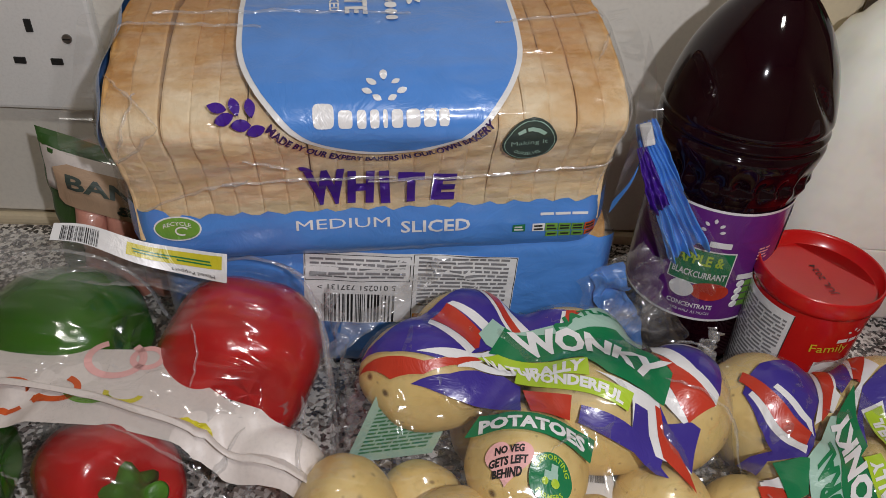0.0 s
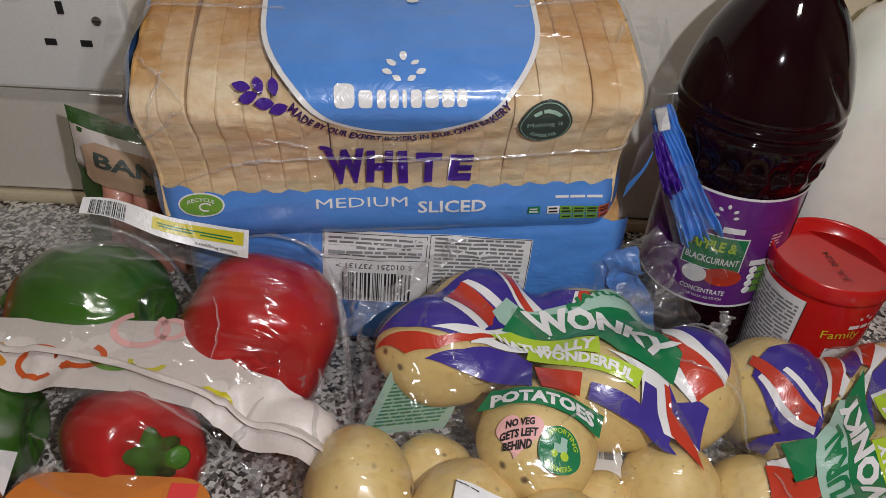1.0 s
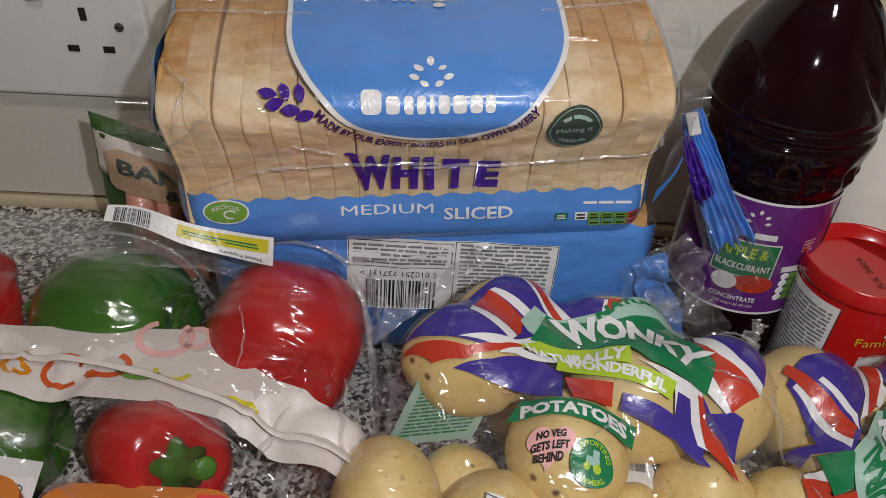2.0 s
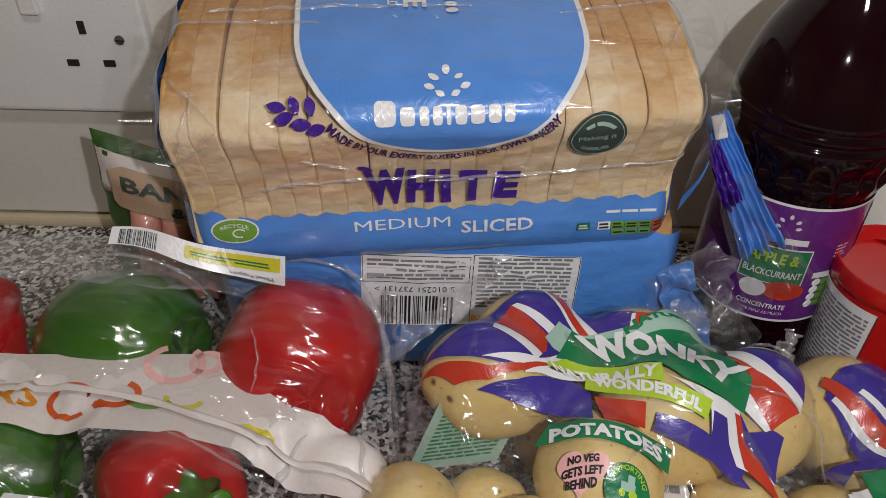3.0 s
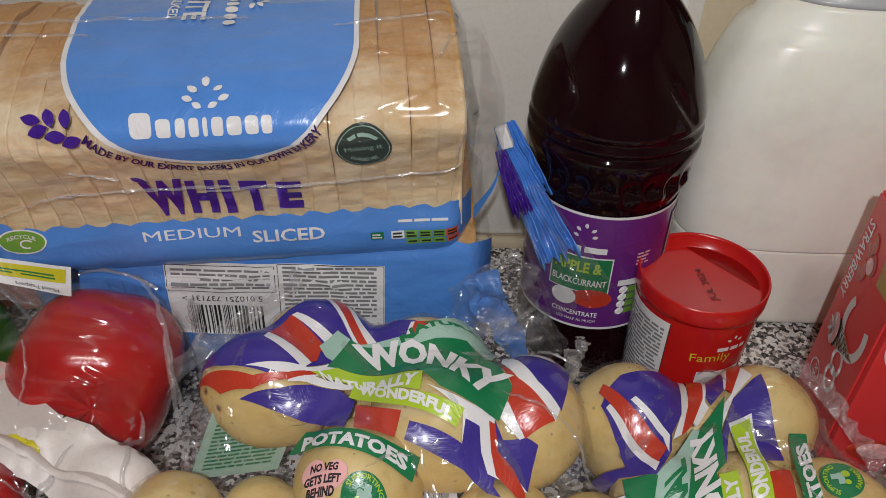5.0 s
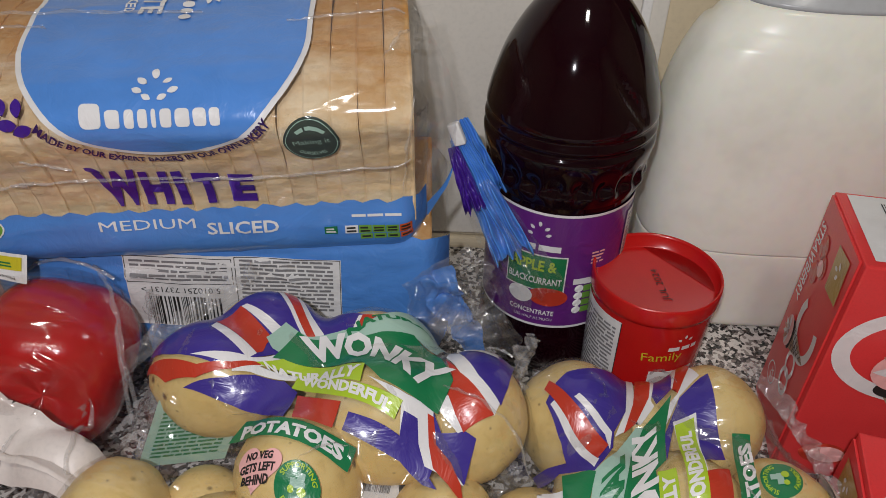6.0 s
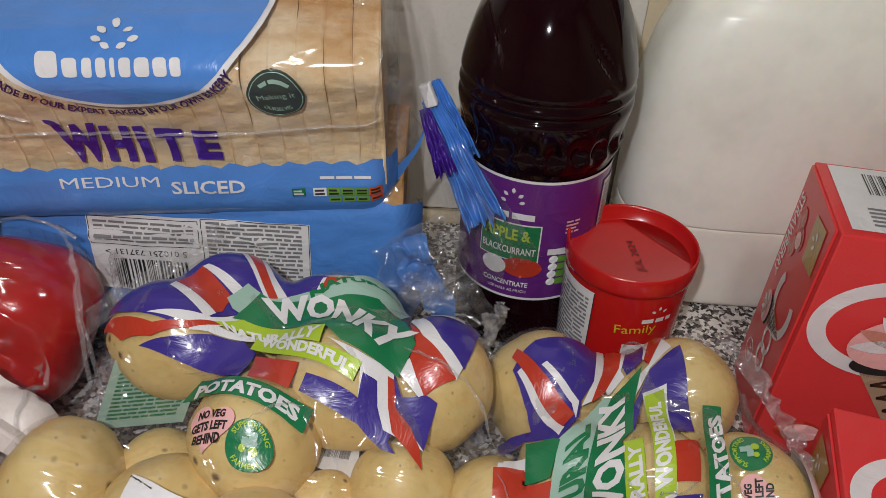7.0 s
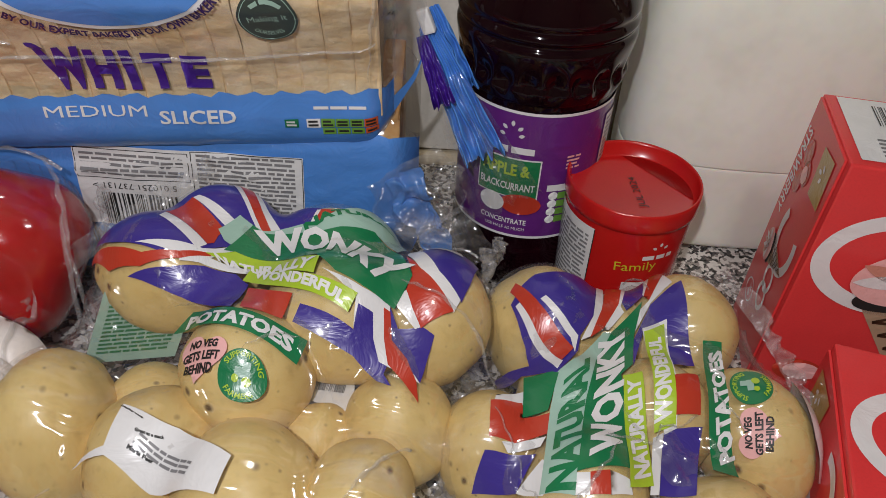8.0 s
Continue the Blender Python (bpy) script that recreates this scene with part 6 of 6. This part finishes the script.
    # label at the bag's end, propped on the loaf
    def flap(u, v, h=0.0):
        x = -0.158 + 0.080 * u
        z = 0.122 - 0.020 * u + 0.002 * math.sin(u * 7)
        return Vector((x, 0.3120 + 0.008 * v + 0.001 * math.sin(u * 11) - h, z + (v - 0.5) * (0.004 + 0.008 * u)))
    on_flap = lambda a, b, h: flap(a, b, h)
    part("end_label", sheet(lambda u, v: flap(u, v), steps(0, 1, 40), steps(0, 1, 6)), WHITE, ob, "white end label with a yellow stripe", True)
    decal("yellow_stripe_print", poly((0.42, 0.30), (0.97, 0.45), (0.97, 0.92), (0.42, 0.85)), put(0, 0), on_flap, 0.0006, YELLOW, ob, 0.05)
    decal("small_print", bars(0.45, 0.22, 2, 0.5, 62), put(0.68, 0.62, 4), on_flap, 0.0011, GREEN, ob, 0.05)
    decal("small_print", words("Mixed Peppers", 0.26, 0.17), put(0.80, 0.20, 184), on_flap, 0.0011, INK, ob, 0.05)
    decal("bar_code_print", barcode(0.22, 0.8, 7), put(0.16, 0.5), on_flap, 0.0006, INK, ob, 0.05)
    # slack film behind the fruit
    part("end_film", sheet(lambda u, v: Vector((-0.335 + 0.275 * u + 0.012 * v, 0.322 + 0.046 * v, 0.089 - 0.008 * v - 0.030 * max(0, u - 0.55) + 0.0045 * noise.noise((u * 11, v * 4, 2)) + 0.002 * noise.noise((u * 40, v * 9, 5)))), steps(0, 1, 110), steps(0, 1, 30)), FOLD, ob, "clear crumpled film", True)


pepper_bag()


# ---- sausages and the orange carton ----
def sausage_pack():
    ob = thing("sausage_pack", pose(-0.147, 0.410, 0.003, -7, 0, 4), "green bag of raw sausages propped against the wall", "sausages")

    def pillow(u, v, h=0.0):
        x, z = -0.062 + 0.124 * u, 0.002 + 0.116 * v
        edge = min(1.0, 5 * min(u, 1 - u, v, 1 - v))
        slope = 0.046 * u * v
        return Vector((x + 0.003 * noise.noise((v * 6, 1, 0)), -0.016 * math.sqrt(max(0.0, edge)) - 0.002 * noise.noise((u * 5, v * 5, 2)) - h, z - slope))

    part("bag", sheet(lambda u, v: pillow(u, v), steps(0, 1, 60), steps(0, 1, 60)), BAGGREEN, ob, "dark green printed film", True)
    decal("pale_corner_print", poly((0.03, 0.70), (0.03, 0.95), (0.12, 0.94), (0.40, 0.945), (0.75, 0.94), (0.75, 0.84), (0.14, 0.88), (0.09, 0.70)), put(0, 0), pillow, 0.0008, PAPER, ob, 0.05)
    r = random.Random(4)
    seam = [(x, 0.955 + r.uniform(-0.015, 0.01)) for x in steps(0.02, 0.98, 40)]
    decal("crimped_seam", poly(*(seam + [(0.98, 0.99), (0.02, 0.99)])), put(0, 0), pillow, 0.0010, BAGGREEN, ob, 0.05)
    for i in range(5):
        x = 0.27 + 0.145 * i
        bm = sheet(lambda u, v: pillow(x - 0.05 + 0.072 * math.sin(u), 0.10 + 0.60 * v, 0.0015 + 0.010 * math.cos(u) * min(1, 6 * (1 - v)) ** 0.5), steps(-1.5, 1.5, 14), steps(0, 1, 16))
        part("sausage", bm, SAUSAGE, ob, "raw pink sausage", True)
    decal("kraft_panel", poly((0.13, 0.68), (0.80, 0.66), (0.84, 0.69), (0.84, 0.88), (0.80, 0.91), (0.17, 0.92), (0.11, 0.89), (0.11, 0.71)), put(0, 0), lambda a, b, h: pillow(a, b, h), 0.0085, KRAFT, ob, 0.05, "brown panel")
    decal("title_print", words("BAN", 0.29, 0.078, 0.03), put(0.31, 0.840), pillow, 0.0098, BADGE, ob, 0.03)
    decal("title_print", words("&", 0.085, 0.062, 0.03), put(0.42, 0.742), pillow, 0.0098, BADGE, ob, 0.03)


def orange_carton():
    ob = thing("orange_carton", pose(0, 0, 0.0005), "orange ridged card carton with red ends", "carton")

    def slab(x0, x1, y0, y1, top, corner):
        pts = []
        for cx, cy, a in ((x1 - corner, y1 - corner, 0), (x0 + corner, y1 - corner, 90), (x0 + 0.004, y0 + 0.004, 180), (x1 - 0.004, y0 + 0.004, 270)):
            rr = corner if cy > (y0 + y1) / 2 else 0.004
            for k in range(7):
                t = radians(a + 15 * k)
                pts.append((cx + rr * math.cos(t), cy + rr * math.sin(t)))
        bm = poly(*pts)
        out = bmesh.ops.extrude_face_region(bm, geom=bm.faces[:])
        for v in out["geom"]:
            if isinstance(v, bmesh.types.BMVert):
                v.co.z += top
        bmesh.ops.recalc_face_normals(bm, faces=bm.faces)
        return bm

    flat = lambda z: (lambda u, v, h: Vector((u, v, z + h)))
    part("main_panel", slab(-0.160, -0.073, 0.080, 0.211, 0.054, 0.016), ORANGE, ob, "orange ridged card")
    part("side_panel", slab(-0.260, -0.166, 0.080, 0.213, 0.054, 0.016), ORANGE, ob, "orange ridged card")
    decal("red_end_print", rect(0.012, 0.115), put(-0.0865, 0.150), flat(0.0545), 0.0004, CARDRED, ob, 0.05)
    decal("red_end_print", rect(0.070, 0.105), put(-0.216, 0.145), flat(0.0545), 0.0004, CARDRED, ob, 0.05)
    for i in range(14):
        part("ridge", box(0.0016, 0.104, 0.0008, 0.0003, (-0.152 + i * 0.0045, 0.140, 0.0548)), ORANGE, ob)


sausage_pack()
orange_carton()
